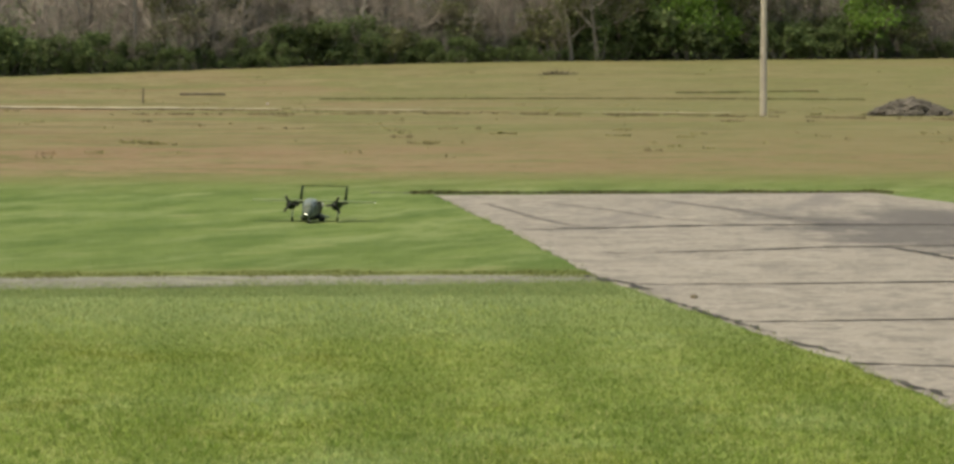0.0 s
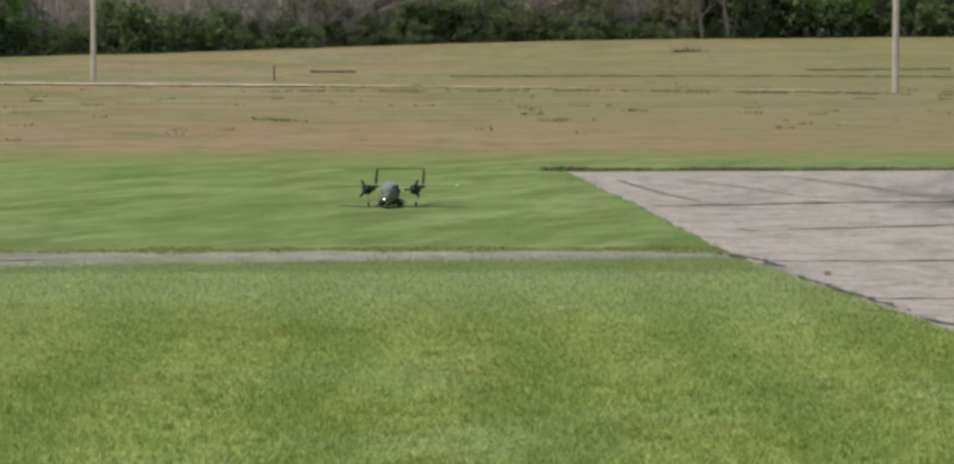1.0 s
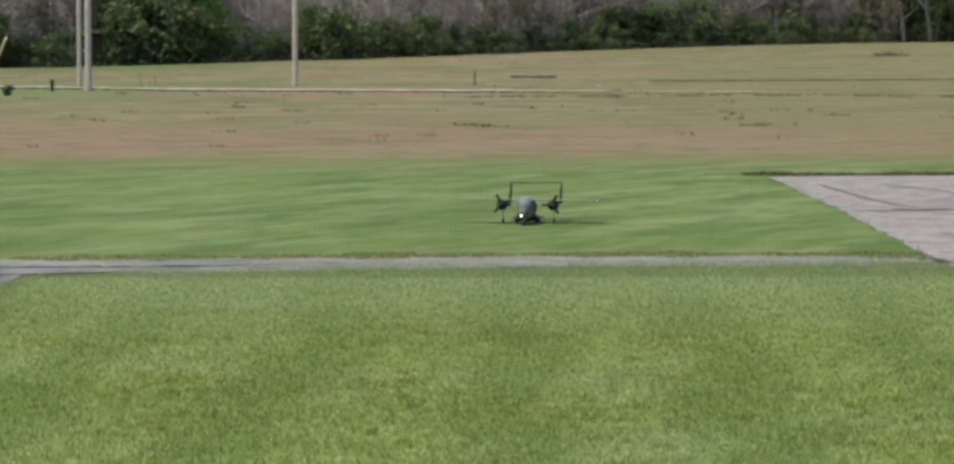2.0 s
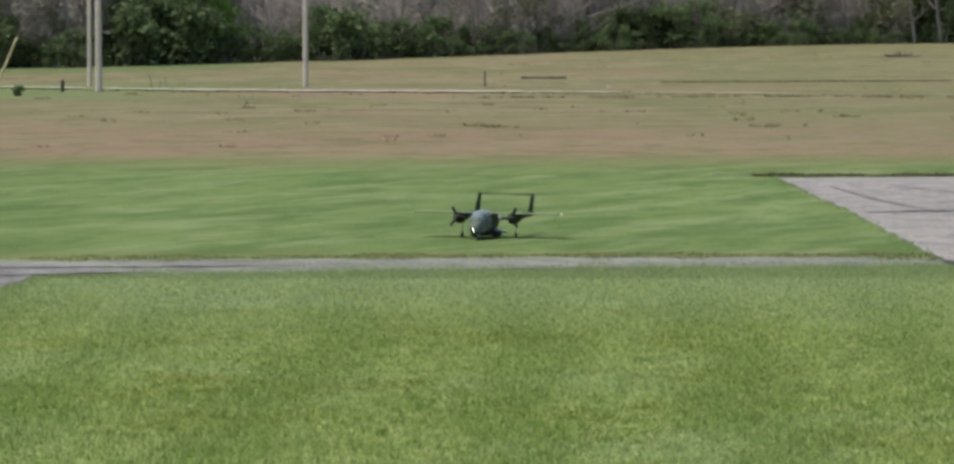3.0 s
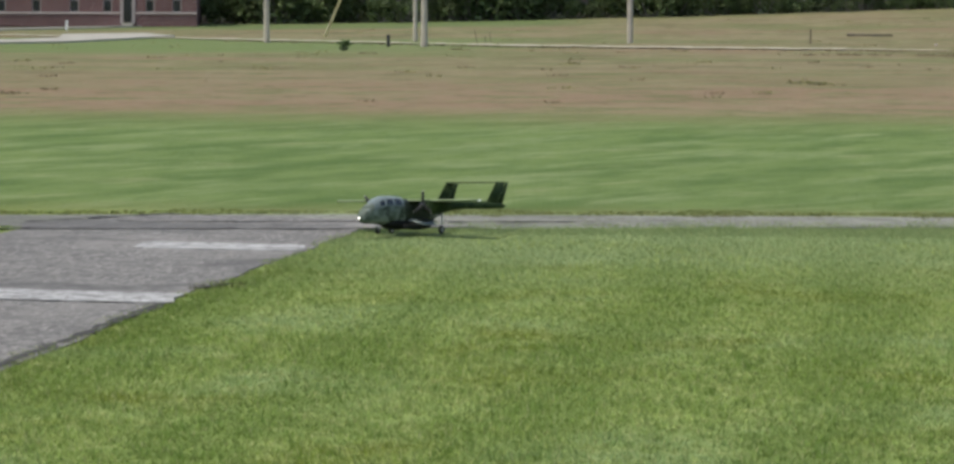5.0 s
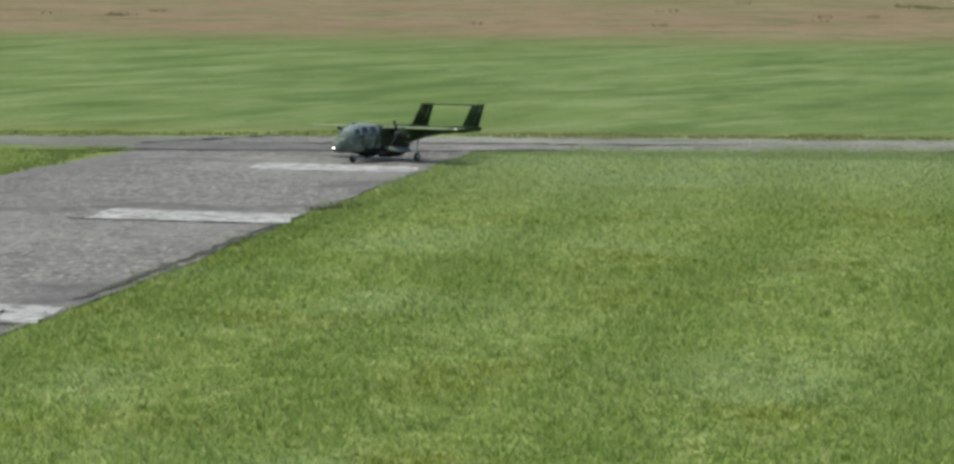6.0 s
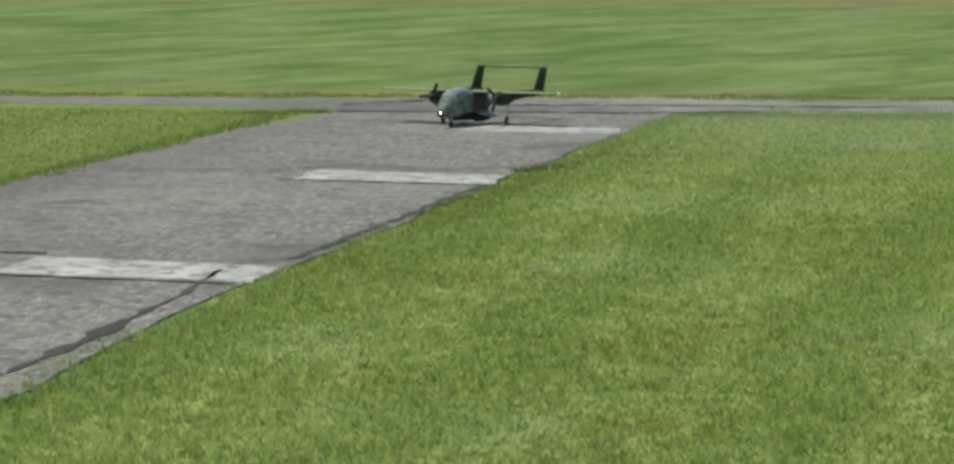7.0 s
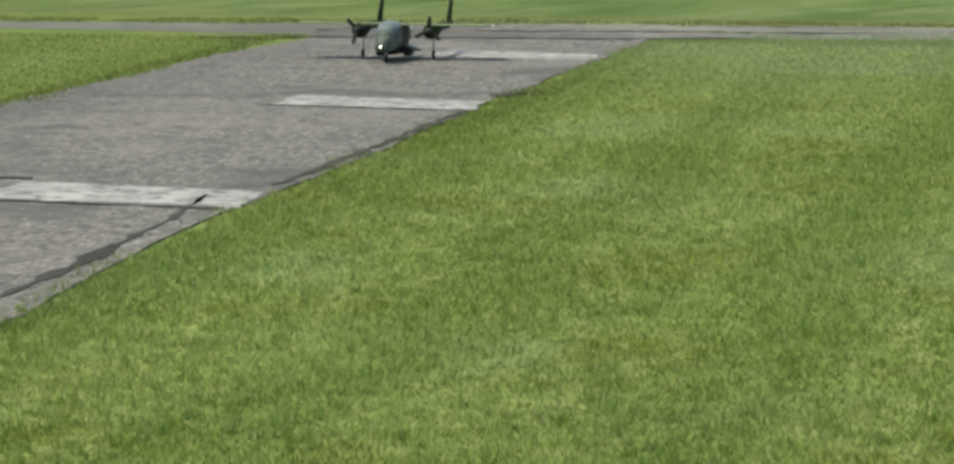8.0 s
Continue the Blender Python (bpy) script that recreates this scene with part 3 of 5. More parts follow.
blades("lawn_grass", 620000, -4.2, 3.7, 7.5, 26.2, (0.014, 0.036), (0.004, 0.008), on_near, M_BLADE, "short mown green lawn grass with pale dry tips", 1, 1.25)
blades("lawn_grass", 220000, -15, 12, 26.6, 52.5, (0.006, 0.013), (0.006, 0.014), on_far, M_BLADE_FAR, "bright green mown grass beyond the path", 2, 1.35, (0.9, 1.45))
blades("lawn_grass", 90000, -10.5, -6.5, 13, 25.2, (0.010, 0.026), (0.005, 0.011), on_left, M_BLADE, "green mown grass beside the asphalt taxiway", 3)
blades("lawn_grass", 42000, -4.0, 3.6, 8, 24, (0.03, 0.055), (0.004, 0.008), lambda x, y: on_near(x, y) & (np.sin(x * 2.3 + 1.7 * np.sin(y * 0.8)) + np.sin(y * 1.9 + 2.0 * np.sin(x * 1.3)) + 0.6 * np.sin(x * 7.1 + y * 3.3) > 0.3), M_STALK, "pale dry stalks standing in the mown lawn", 31, 1.5, (0.2, 0.9))
blades("lawn_grass", 190000, -4.0, 3.4, 7.8, 17.0, (0.022, 0.048), (0.006, 0.011), lambda x, y: on_near(x, y) & (np.mod(np.sin(np.floor(x / 0.045 + 0.6 * np.sin(y * 31.0)) * 12.9898 + np.floor(y / 0.09 + 0.5 * np.sin(x * 43.0)) * 78.233) * 43758.5453, 1.0) < 0.27), M_LIGHT_TUFT, "lighter upright tufts in the mown lawn", 35, 1.5, (0.1, 0.8))
blades("verge_grass", 110000, -3.8, 2.8, 24.7, 27.2, (0.008, 0.024), (0.006, 0.014), lambda x, y: y < np.interp(x, *PATH_NEAR) - 0.1 + wavy(x, 0.22) + 1.0 * np.mod(np.sin(x * 91.7 + y * 47.3) * 4375.85, 1.0) ** 2.2, M_BLADE, "thin grass creeping over the near edge of the path", 33)
blades("verge_grass", 9000, -3.0, 2.8, 25.2, 27.3, (0.006, 0.016), (0.006, 0.014), lambda x, y: (np.sin(x * 5.0 + 2 * np.sin(y * 6)) + np.sin(y * 9 + x * 2) > 0.5) & (y > np.interp(x, *PATH_NEAR)) & (y < np.interp(x, *PATH_FAR)), M_BLADE_DRY, "sparse weeds growing through the worn path", 34)
blades("field_grass", 60000, -30, 26, 112, 150, (0.03, 0.085), (0.04, 0.10), lambda x, y: np.abs(y - np.interp(x, [-30, -13.6, -3, 4.5, 14, 26], [147, 130.5, 125.0, 120.6, 112.6, 109.5])) < 0.6 + wavy(x, 0.3), M_TUFT, "rank tufted grass along the gravel road", 5)
# rut lines: shadow of the tall grass rows painted as dark blades
blades("field_grass", 60000, 3, 27, 148, 158, (0.03, 0.09), (0.05, 0.12), lambda x, y: np.abs(y - np.interp(x, [3, 5, 14.5, 24, 27], [153.0, 153.3, 153.6, 152.0, 151.5])) < 0.55 + wavy(x, 0.3), M_SHADE_GRASS, "line of rough grass coloured dark for shade along an old rut", 6)
blades("field_grass", 30000, 20, 27, 158, 168, (0.03, 0.08), (0.05, 0.12), lambda x, y: np.abs(y - np.interp(x, [20.5, 26.5], [162.4, 163.9])) < 0.4 + wavy(x, 0.25), M_SHADE_GRASS, "line of rough grass coloured dark for shade along an old rut", 16)
blades("field_grass", 90000, -4, 24, 100, 118, (0.03, 0.10), (0.03, 0.08), lambda x, y: np.abs(y - np.interp(x, [-4, -1.84, 7.5, 15.2, 21, 24], [114.1, 114.2, 115.0, 109.1, 102.7, 100.5])) < 0.25 + wavy(x * 0.7, 0.6), M_TUFT, "ragged weedy strip along the field track", 46)
blades("verge_grass", 70000, -12, 2.8, 25.6, 28.4, (0.008, 0.027), (0.008, 0.020), lambda x, y: np.abs(y - np.interp(x, *PATH_FAR) - 0.25) < 0.30 + wavy(x, 0.2), M_BLADE_DRY, "longer tangled grass along the far edge of the path", 6)
blades("verge_grass", 700, -4.12, -3.86, 19.45, 20.05, (0.025, 0.065), (0.005, 0.012), lambda x, y: np.abs(y - 19.6 - (x + 4.1) * 1.2) < 0.10, M_SHADE_GRASS, "dark ragged tuft at the broken taxiway edge", 47)
# dark blades carry on the painted shadow band at the pad's far edge
blades("verge_grass", 7000, 2.1, 8.4, 44.0, 45.4, (0.015, 0.05), (0.012, 0.03), lambda x, y: y < 44.9 + wavy(x, 0.3), M_SHADE_GRASS, "longer grass coloured dark for the shadow band beyond the paving", 7)
blades("verge_grass", 22000, -4.3, -3.8, 8, 25, (0.015, 0.045), (0.005, 0.011), lambda x, y: x > -4.02 + wavy(y, 0.08) - 0.10 * np.mod(np.sin(x * 91.7 + y * 47.3) * 4375.85, 1.0) ** 5, M_BLADE, "ragged grass creeping over the taxiway edge", 8)
blades("verge_grass", 8000, -6.85, -6.4, 15, 24.8, (0.03, 0.06), (0.005, 0.012), lambda x, y: x < -6.6 + wavy(y, 0.08), M_BLADE, "ragged grass along the taxiway edge", 9)
blades("verge_grass", 6000, 2.3, 3.7, 12, 43, (0.02, 0.05), (0.005, 0.012), lambda x, y: np.abs(x - np.interp(y, *PAD_EDGE)) < 0.07, M_BLADE, "ragged grass along the edge of the paving", 10)


def tufted(share, seed):
    """Scattered tufts: a share of the cells of a grid holds one, off its centre."""
    def keep(x, y):
        cx, cy = np.floor(x / 0.8), np.floor(y / 3.5)
        a = np.mod(np.sin(cx * 12.9898 + cy * 78.233 + seed) * 43758.5453, 1.0)
        b = np.mod(a * 917.0, 1.0)
        w = 0.08 + 0.24 * np.mod(a * 311.0, 1.0)
        return (a < share) & (np.abs(x / 0.8 - cx - 0.3 - 0.4 * b) * 0.8 < w) & (np.abs(y / 3.5 - cy - 0.25 - 0.5 * b) * 3.5 < w * 1.4)
    return keep


blades("field_grass", 260000, -26, 20, 55, 118, (0.03, 0.13), (0.02, 0.05), tufted(0.045, 1.0), M_TUFT, "scattered dark tufts in the brown grass", 21)
blades("field_grass", 220000, -26, 20, 58, 118, (0.03, 0.12), (0.02, 0.06), tufted(0.06, 2.0), M_WEED, "scattered greenish tufts in the brown grass", 22)
blades("field_grass", 300000, -40, 40, 118, 196, (0.04, 0.13), (0.03, 0.08), tufted(0.07, 3.0), M_WEED, "scattered tufts in the tan rough grass", 23)


# ---------------------------------------------------------------- small things of the field
M_STONE = plain("grey_gravel", (0.085, 0.076, 0.066), (0.130, 0.118, 0.100), 6.0, 0.95)
M_SOIL = plain("dark_soil", (0.10, 0.08, 0.055), (0.15, 0.125, 0.08), 3.0, 0.95)
M_BARK = plain("grey_bark", (0.18, 0.165, 0.15), (0.27, 0.25, 0.225), 1.5, 0.95, fine=30, depth=0.01)
M_TWIG = plain("brown_twigs", (0.27, 0.236, 0.212), (0.36, 0.32, 0.288), 0.4, 0.95, fine=8, depth=0.01)
M_LOG = plain("weathered_log", (0.10, 0.085, 0.06), (0.15, 0.125, 0.09), 2.0, 0.95)
M_BLACK_POST = plain("dark_post", (0.035, 0.035, 0.032), (0.06, 0.055, 0.05), 4.0, 0.8)
M_WHITE_POST = plain("white_post_paint", (0.72, 0.72, 0.70), (0.62, 0.62, 0.60), 4.0, 0.6)
M_GUARD = plain("faded_yellow_plastic", (0.66, 0.64, 0.40), (0.58, 0.56, 0.36), 4.0, 0.7)
M_WIRE = plain("galvanised_wire", (0.35, 0.36, 0.36), (0.28, 0.29, 0.29), 4.0, 0.5, 0.8)


def tube(bm, a, b, r0, r1, sides=5):
    a, b = Vector(a), Vector(b)
    d = b - a
    if d.length < 1e-6:
        return
    q = d.to_track_quat("Z", "Y")
    u, v = q @ Vector((1, 0, 0)), q @ Vector((0, 1, 0))
    ra = [bm.verts.new(a + (u * math.cos(2 * math.pi * i / sides) + v * math.sin(2 * math.pi * i / sides)) * r0) for i in range(sides)]
    rb = [bm.verts.new(b + (u * math.cos(2 * math.pi * i / sides) + v * math.sin(2 * math.pi * i / sides)) * r1) for i in range(sides)]
    for i in range(sides):
        j = (i + 1) % sides
        bm.faces.new((ra[i], ra[j], rb[j], rb[i]))
    bm.faces.new(rb)
    bm.faces.new(ra[::-1])


def limb(bm, pts, radii, sides=7):
    """One unbroken tapering stem through the points."""
    rings = []
    for i, p in enumerate(pts):
        d = (pts[min(i + 1, len(pts) - 1)] - pts[max(i - 1, 0)]).normalized()
        q = d.to_track_quat("Z", "Y")
        rings.append([bm.verts.new(p + q @ Vector((math.cos(2 * math.pi * j / sides), math.sin(2 * math.pi * j / sides), 0)) * radii[i]) for j in range(sides)])
    for a, b in zip(rings, rings[1:]):
        for j in range(sides):
            bm.faces.new((a[j], a[(j + 1) % sides], b[(j + 1) % sides], b[j]))
    bm.faces.new(rings[0][::-1])
    bm.faces.new(rings[-1])
    bmesh.ops.recalc_face_normals(bm, faces=bm.faces)


def stone_heap(x, y, w, h, seed):
    """A heap: a lumpy mound under loose stones."""
    rnd = random.Random(seed)
    m = bmesh.new()
    bmesh.ops.create_icosphere(m, subdivisions=4, radius=1)
    for v in m.verts:
        d = v.co.normalized()
        k = 1 + 0.22 * noise.noise(d * 3.1 + Vector((seed, 0, 0))) + 0.16 * noise.noise(d * 9) + 0.10 * noise.noise(d * 23)
        v.co = Vector((d.x * w / 2 * k, d.y * w * 0.4 * k, max(-0.05, d.z * h * k * (1 - 0.58 * abs(d.x)))))
    heap = link("gravel_mound", m, M_STONE)
    heap.location = (x, y, height(x, y))
    tagged(heap, "low mound of dark grey gravel on the field", "mound")
    s = bmesh.new()
    for _ in range(520):
        a, f = rnd.uniform(0, 2 * math.pi), rnd.random() ** 0.6
        px, py = math.cos(a) * f * w * 0.52, math.sin(a) * f * w * 0.42
        pz = max(0.0, h * math.sqrt(max(0, 1 - f * f)) * (1 - 0.5 * f) * rnd.uniform(0.85, 1.1))
        bmesh.ops.create_icosphere(s, subdivisions=1, radius=rnd.uniform(0.03, 0.09),
                                   matrix=Matrix.Translation((px, py, pz)) @ Matrix.Rotation(rnd.random() * 3, 4, "X") @ Matrix.Diagonal((1.2, 0.9, 0.7, 1)))
    stones = part("rubble", s, M_STONE, heap)
    stones["kind"] = "stuff"


stone_heap(21.3, 110.6, 2.7, 0.56, 3)


def brush_heap(x, y, w, h, seed, name="brush_heap", label="small dark heap of cut brush on the field", n=120, mat=None):
    rnd = random.Random(seed)
    bm = bmesh.new()
    for _ in range(n):
        a = rnd.uniform(-1, 1)
        p = Vector((a * w / 2, rnd.uniform(-0.3, 0.3) * w * 0.5, 0))
        d = Vector((rnd.uniform(-1, 1), rnd.uniform(-1, 1), rnd.uniform(0.1, 1.2) * (1 - abs(a)))).normalized()
        tube(bm, p, p + d * h * rnd.uniform(0.5, 1.4), 0.03, 0.01, 3)
    ob = link(name, bm, mat or M_LOG)
    ob.location = (x, y, height(x, y))
    return tagged(ob, label, "brush")


brush_heap(16.8, 189.3, 1.9, 0.34, 5)


def fallen_log(x0, x1, y):
    bm = bmesh.new()
    z = height(x0, y)
    rings = []
    for i in range(12):
        f, r = i / 11, 0.075 * (1 - 0.3 * i / 11)
        c = Vector((x0 + (x1 - x0) * f, y + 0.06 * math.sin(i), z + 0.06 + 0.015 * math.sin(i * 2)))
        rings.append([bm.verts.new(c + Vector((0, math.cos(a * math.pi / 4) * r, math.sin(a * math.pi / 4) * r))) for a in range(8)])
    for p, q in zip(rings, rings[1:]):
        for i in range(8):
            bm.faces.new((p[i], p[(i + 1) % 8], q[(i + 1) % 8], q[i]))
    bm.faces.new(rings[0][::-1])
    bm.faces.new(rings[-1])
    bmesh.ops.recalc_face_normals(bm, faces=bm.faces)
    tagged(link("fallen_log", bm, M_LOG), "dark weathered log lying in the field", "log")


fallen_log(-3.32, -1.22, 160.9)


def stake(name, x, y, h, r, lean, mat, label, category="post", cap=True):
    bm = bmesh.new()
    z = height(x, y)
    tube(bm, (x, y, z - 0.2), (x + lean * h, y, z + h), r, r * 0.9, 8)
    if cap:
        tube(bm, (x + lean * h, y, z + h), (x + lean * h, y, z + h + r * 0.8), r * 1.15, r * 0.7, 8)
    return tagged(link(name, bm, mat), label, category)


stake("wooden_stake", -4.51, 144.9, 0.62, 0.04, 0.02, M_LOG, "thin wooden stake beside the gravel road")
stake("marker_post", -20.39, 132.5, 0.40, 0.075, 0.0, M_BLACK_POST, "short dark marker post beside the gravel road")
stake("white_post", -44.66, 178.5, 0.46, 0.075, 0.0, M_WHITE_POST, "short white post beside the concrete walk")
for dx, lean, h in ((0, -0.28, 0.62), (0.55, -0.18, 0.5), (0.25, 0.1, 0.35)):
    stake("dry_stalk", -17.8 + dx, 139.8, h, 0.012, lean, M_LOG, "thin dry weed stalk in the field", "plant", False)


def guy_wire():
    thing = empty("guy_wire", pose(0, 0, 0), "utility pole guy wire with a faded yellow guard", "guy wire")
    a, b = Vector((-27.76, 160.7, height(-27.76, 160.7))), Vector((-21.81, 149.4, 9.6))
    bm = bmesh.new()
    tube(bm, a, b, 0.015, 0.015, 6)
    part("wire", bm, M_WIRE, thing)
    d = (b - a).normalized()
    bm = bmesh.new()
    tube(bm, a + d * 0.05, a + d * 3.4, 0.065, 0.06, 8)
    part("guard", bm, M_GUARD, thing, "faded yellow plastic guard")


guy_wire()


def pebble(x, y, r, seed, label="small dark stone lying on the paving"):
    bm = bmesh.new()
    bmesh.ops.create_icosphere(bm, subdivisions=2, radius=r)
    for v in bm.verts:
        v.co *= 1 + 0.3 * noise.noise(v.co * 30 + Vector((seed, 0, 0)))
        v.co.z = max(-r * 0.3, v.co.z * 0.7)
    ob = link("stone", bm, M_SOIL)
    ob.location = (x, y, 0.006 + r * 0.25)
    tagged(ob, label, "stone")


pebble(3.22, 24.3, 0.028, 1)


# ---------------------------------------------------------------- the brick building
def brick_material():
    k = Nodes("dark_red_brick")
    co = k.t.nodes.new("ShaderNodeTexCoord").outputs["Object"]
    m = k.t.nodes.new("ShaderNodeMapping")
    m.inputs["Rotation"].default_value = (radians(90), 0, 0)
    k.t.links.new(co, m.inputs["Vector"])
    b = k.node("ShaderNodeTexBrick", Vector=m.outputs[0], Color1=(0.165, 0.085, 0.08), Color2=(0.125, 0.065, 0.065), Mortar=(0.24, 0.20, 0.185), Scale=1.0)
    b.inputs["Brick Width"].default_value = 0.21
    b.inputs["Row Height"].default_value = 0.075
    b.inputs["Mortar Size"].default_value = 0.006
    c = k.mix(k.ramp(k.noise(0.8, 4), 0.4, 0.7, 0, 0.35), b.outputs["Color"], (0.10, 0.055, 0.055))
    return k.done(c, 0.9, b.outputs["Fac"], 0.005)


M_BRICK = brick_material()
M_BAND = plain("pale_stone_band", (0.42, 0.36, 0.33), (0.36, 0.31, 0.29), 2.0, 0.85)
M_FRAME = plain("pale_window_frame", (0.33, 0.29, 0.275), (0.28, 0.25, 0.235), 2.0, 0.6)
M_CONCRETE = plain("pale_concrete", (0.33, 0.315, 0.265), (0.265, 0.25, 0.21), 0.6, 0.9, fine=20, local=False)
M_ROOF = plain("roof_felt", (0.12, 0.12, 0.12), (0.16, 0.155, 0.15), 1.0, 0.9)


stake("marker_post", 0.67, 140.7, 0.05, 0.06, 0.0, M_BAND, "low pale marker in the field grass")


def glass_material(name, tint=(0.02, 0.024, 0.028), rough=0.08):
    k = Nodes(name)
    return k.done(k.mix(k.ramp(k.noise(0.6, 2), 0.4, 0.6), tint, tuple(x * 1.6 for x in tint)), rough, spec=0.6)


M_GLASS = glass_material("dark_window_glass")


def box(bm, x0, x1, y0, y1, z0, z1, bevel=0.0):
    vs = [bm.verts.new((x, y, z)) for z in (z0, z1) for x, y in ((x0, y0), (x1, y0), (x1, y1), (x0, y1))]
    fs = [bm.faces.new([vs[i] for i in f]) for f in ((3, 2, 1, 0), (4, 5, 6, 7), (0, 1, 5, 4), (1, 2, 6, 5), (2, 3, 7, 6), (3, 0, 4, 7))]
    if bevel:
        bmesh.ops.bevel(bm, geom=list({e for f in fs for e in f.edges}), offset=bevel, segments=1, affect="EDGES")


def building():
    x0, x1, y0, z0, top = -74.0, -40.1, 190.0, 0.15, 5.2
    thing = empty("brick_building", pose(x1, y0, 0.20, 0, 0, 11) @ pose(-x1, -y0, 0), "single-storey dark red brick building with pale stone band", "building")
    wins = [-50.95, -49.0, -46.9, -45.05, -42.7, -41.2] + [-56.5 - 2.0 * i for i in range(8)]
    door = -43.95
    # front wall in pieces round the openings
    opens = sorted([(w - 0.25, w + 0.25, 0.95, 2.3) for w in wins] + [(door - 0.32, door + 0.32, 0.3, 2.5)])
    at = x0
    for a, b, lo, hi in opens:
        for p, q, lower, upper in ((at, a, z0, top), (a, b, z0, lo), (a, b, hi, top)):
            bm = bmesh.new()
            box(bm, p, q, y0, y0 + 0.3, lower, upper)
            part("wall_panel", bm, M_BRICK, thing)
        at = b
    bm = bmesh.new()
    box(bm, at, x1, y0, y0 + 0.3, z0, top)
    part("wall_panel", bm, M_BRICK, thing)
    for n, c in (("side_wall", (x1 - 0.3, x1, y0 + 0.3, y0 + 16)), ("side_wall", (x0, x0 + 0.3, y0 + 0.3, y0 + 16)), ("back_wall", (x0 + 0.3, x1 - 0.3, y0 + 15.7, y0 + 16))):
        bm = bmesh.new()
        box(bm, *c, z0, top)
        part(n, bm, M_BRICK, thing)
    bm = bmesh.new()
    box(bm, x0 - 0.15, x1 + 0.15, y0 - 0.15, y0 + 16.15, top, top + 0.3, 0.03)
    part("roof", bm, M_ROOF, thing)
    for a, b in ((-53.5, door - 0.45), (door + 0.45, x1)):
        bm = bmesh.new()
        box(bm, a, b, y0 - 0.05, y0 + 0.01, 0.84, 0.95, 0.01)
        part("stone_band", bm, M_BAND, thing, "pale stone sill band")
    bm = bmesh.new()
    box(bm, -57.0, -53.5, y0 - 0.9, y0 - 0.01, z0, top, 0.02)
    pier = part("pier", bm, M_BRICK, thing)
    bm = bmesh.new()
    box(bm, -57.05, -53.45, y0 - 0.95, y0 - 0.9, 0.9, 1.0, 0.005)
    part("stone_band", bm, M_BAND, pier)
    for w in wins:
        bm = bmesh.new()
        box(bm, w - 0.25, w + 0.25, y0 + 0.16, y0 + 0.19, 0.95, 2.3)
        win = part("window", bm, M_GLASS, thing)
        bm = bmesh.new()
        for a, b, lo, hi in ((w - 0.25, w - 0.19, 0.95, 2.3), (w + 0.19, w + 0.25, 0.95, 2.3), (w - 0.19, w + 0.19, 0.95, 1.0), (w - 0.19, w + 0.19, 2.24, 2.3), (w - 0.19, w + 0.19, 1.6, 1.65)):
            box(bm, a, b, y0 + 0.10, y0 + 0.155, lo, hi)
        part("frame", bm, M_FRAME, win, "pale window frame")
    bm = bmesh.new()
    box(bm, door - 0.24, door + 0.24, y0 + 0.12, y0 + 0.17, 0.36, 2.42)
    d = part("door", bm, M_GLASS, thing, "dark glazed door")
    bm = bmesh.new()
    for a, b, lo, hi in ((door - 0.42, door - 0.24, 0.3, 2.6), (door + 0.24, door + 0.42, 0.3, 2.6), (door - 0.24, door + 0.24, 2.42, 2.6)):
        box(bm, a, b, y0 - 0.06, y0 + 0.2, lo, hi)
    part("frame", bm, M_FRAME, d, "pale door surround")
    bm = bmesh.new()
    box(bm, door - 0.3, door + 0.3, y0 - 0.5, y0 - 0.05, 0.1, 0.36, 0.01)
    part("doorstep", bm, M_CONCRETE, thing)


building()


def walkway(name, pts, label):
    bm = bmesh.new()
    n = len(pts)
    up = [bm.verts.new((x, y, height(x, y) + 0.08)) for x, y in pts]
    lo = [bm.verts.new((x, y, height(x, y) - 0.1)) for x, y in pts]
    bm.faces.new(up)
    for i in range(n):
        j = (i + 1) % n
        bm.faces.new((up[i], lo[i], lo[j], up[j]))
    bmesh.ops.recalc_face_normals(bm, faces=bm.faces)
    tagged(link(name, bm, M_CONCRETE), label, "walk", kind="structure")


walkway("concrete_walk", [(-48, 131), (-38.06, 132.8), (-35.06, 139.5), (-35.0, 148), (-34.6, 159), (-37.6, 166), (-41.0, 163), (-38.4, 152), (-38.8, 146), (-50, 143)], "pale concrete walk in front of the brick building")
walkway("concrete_walk", [(-58, 171), (-49.4, 174.5), (-43.0, 189.0), (-45.0, 189.0), (-50.0, 178.5), (-60, 175)], "pale concrete walk up to the door")


# ---------------------------------------------------------------- the wood
M_EVERGREEN = leaf_material("evergreen_leaves", ((0.075, 0.115, 0.048), (0.180, 0.240, 0.105), (0.130, 0.155, 0.085)), 0.5, 0.9)
M_SPRING = leaf_material("fresh_leaves", ((0.15, 0.27, 0.060), (0.22, 0.35, 0.085), (0.13, 0.21, 0.060)), 0.45, 0.5)
M_OLIVE = leaf_material("olive_leaves", ((0.150, 0.165, 0.085), (0.20, 0.215, 0.115), (0.12, 0.13, 0.075)), 0.45, 0.4)


def wood_edge(x):
    """How far off the front of the wood stands."""
    return 207.0 - 6.0 * min(1.0, max(0.0, (-19.0 - x) / 13.0)) + 11.0 * min(1.0, max(0.0, (x + 17.0) / 27.0))


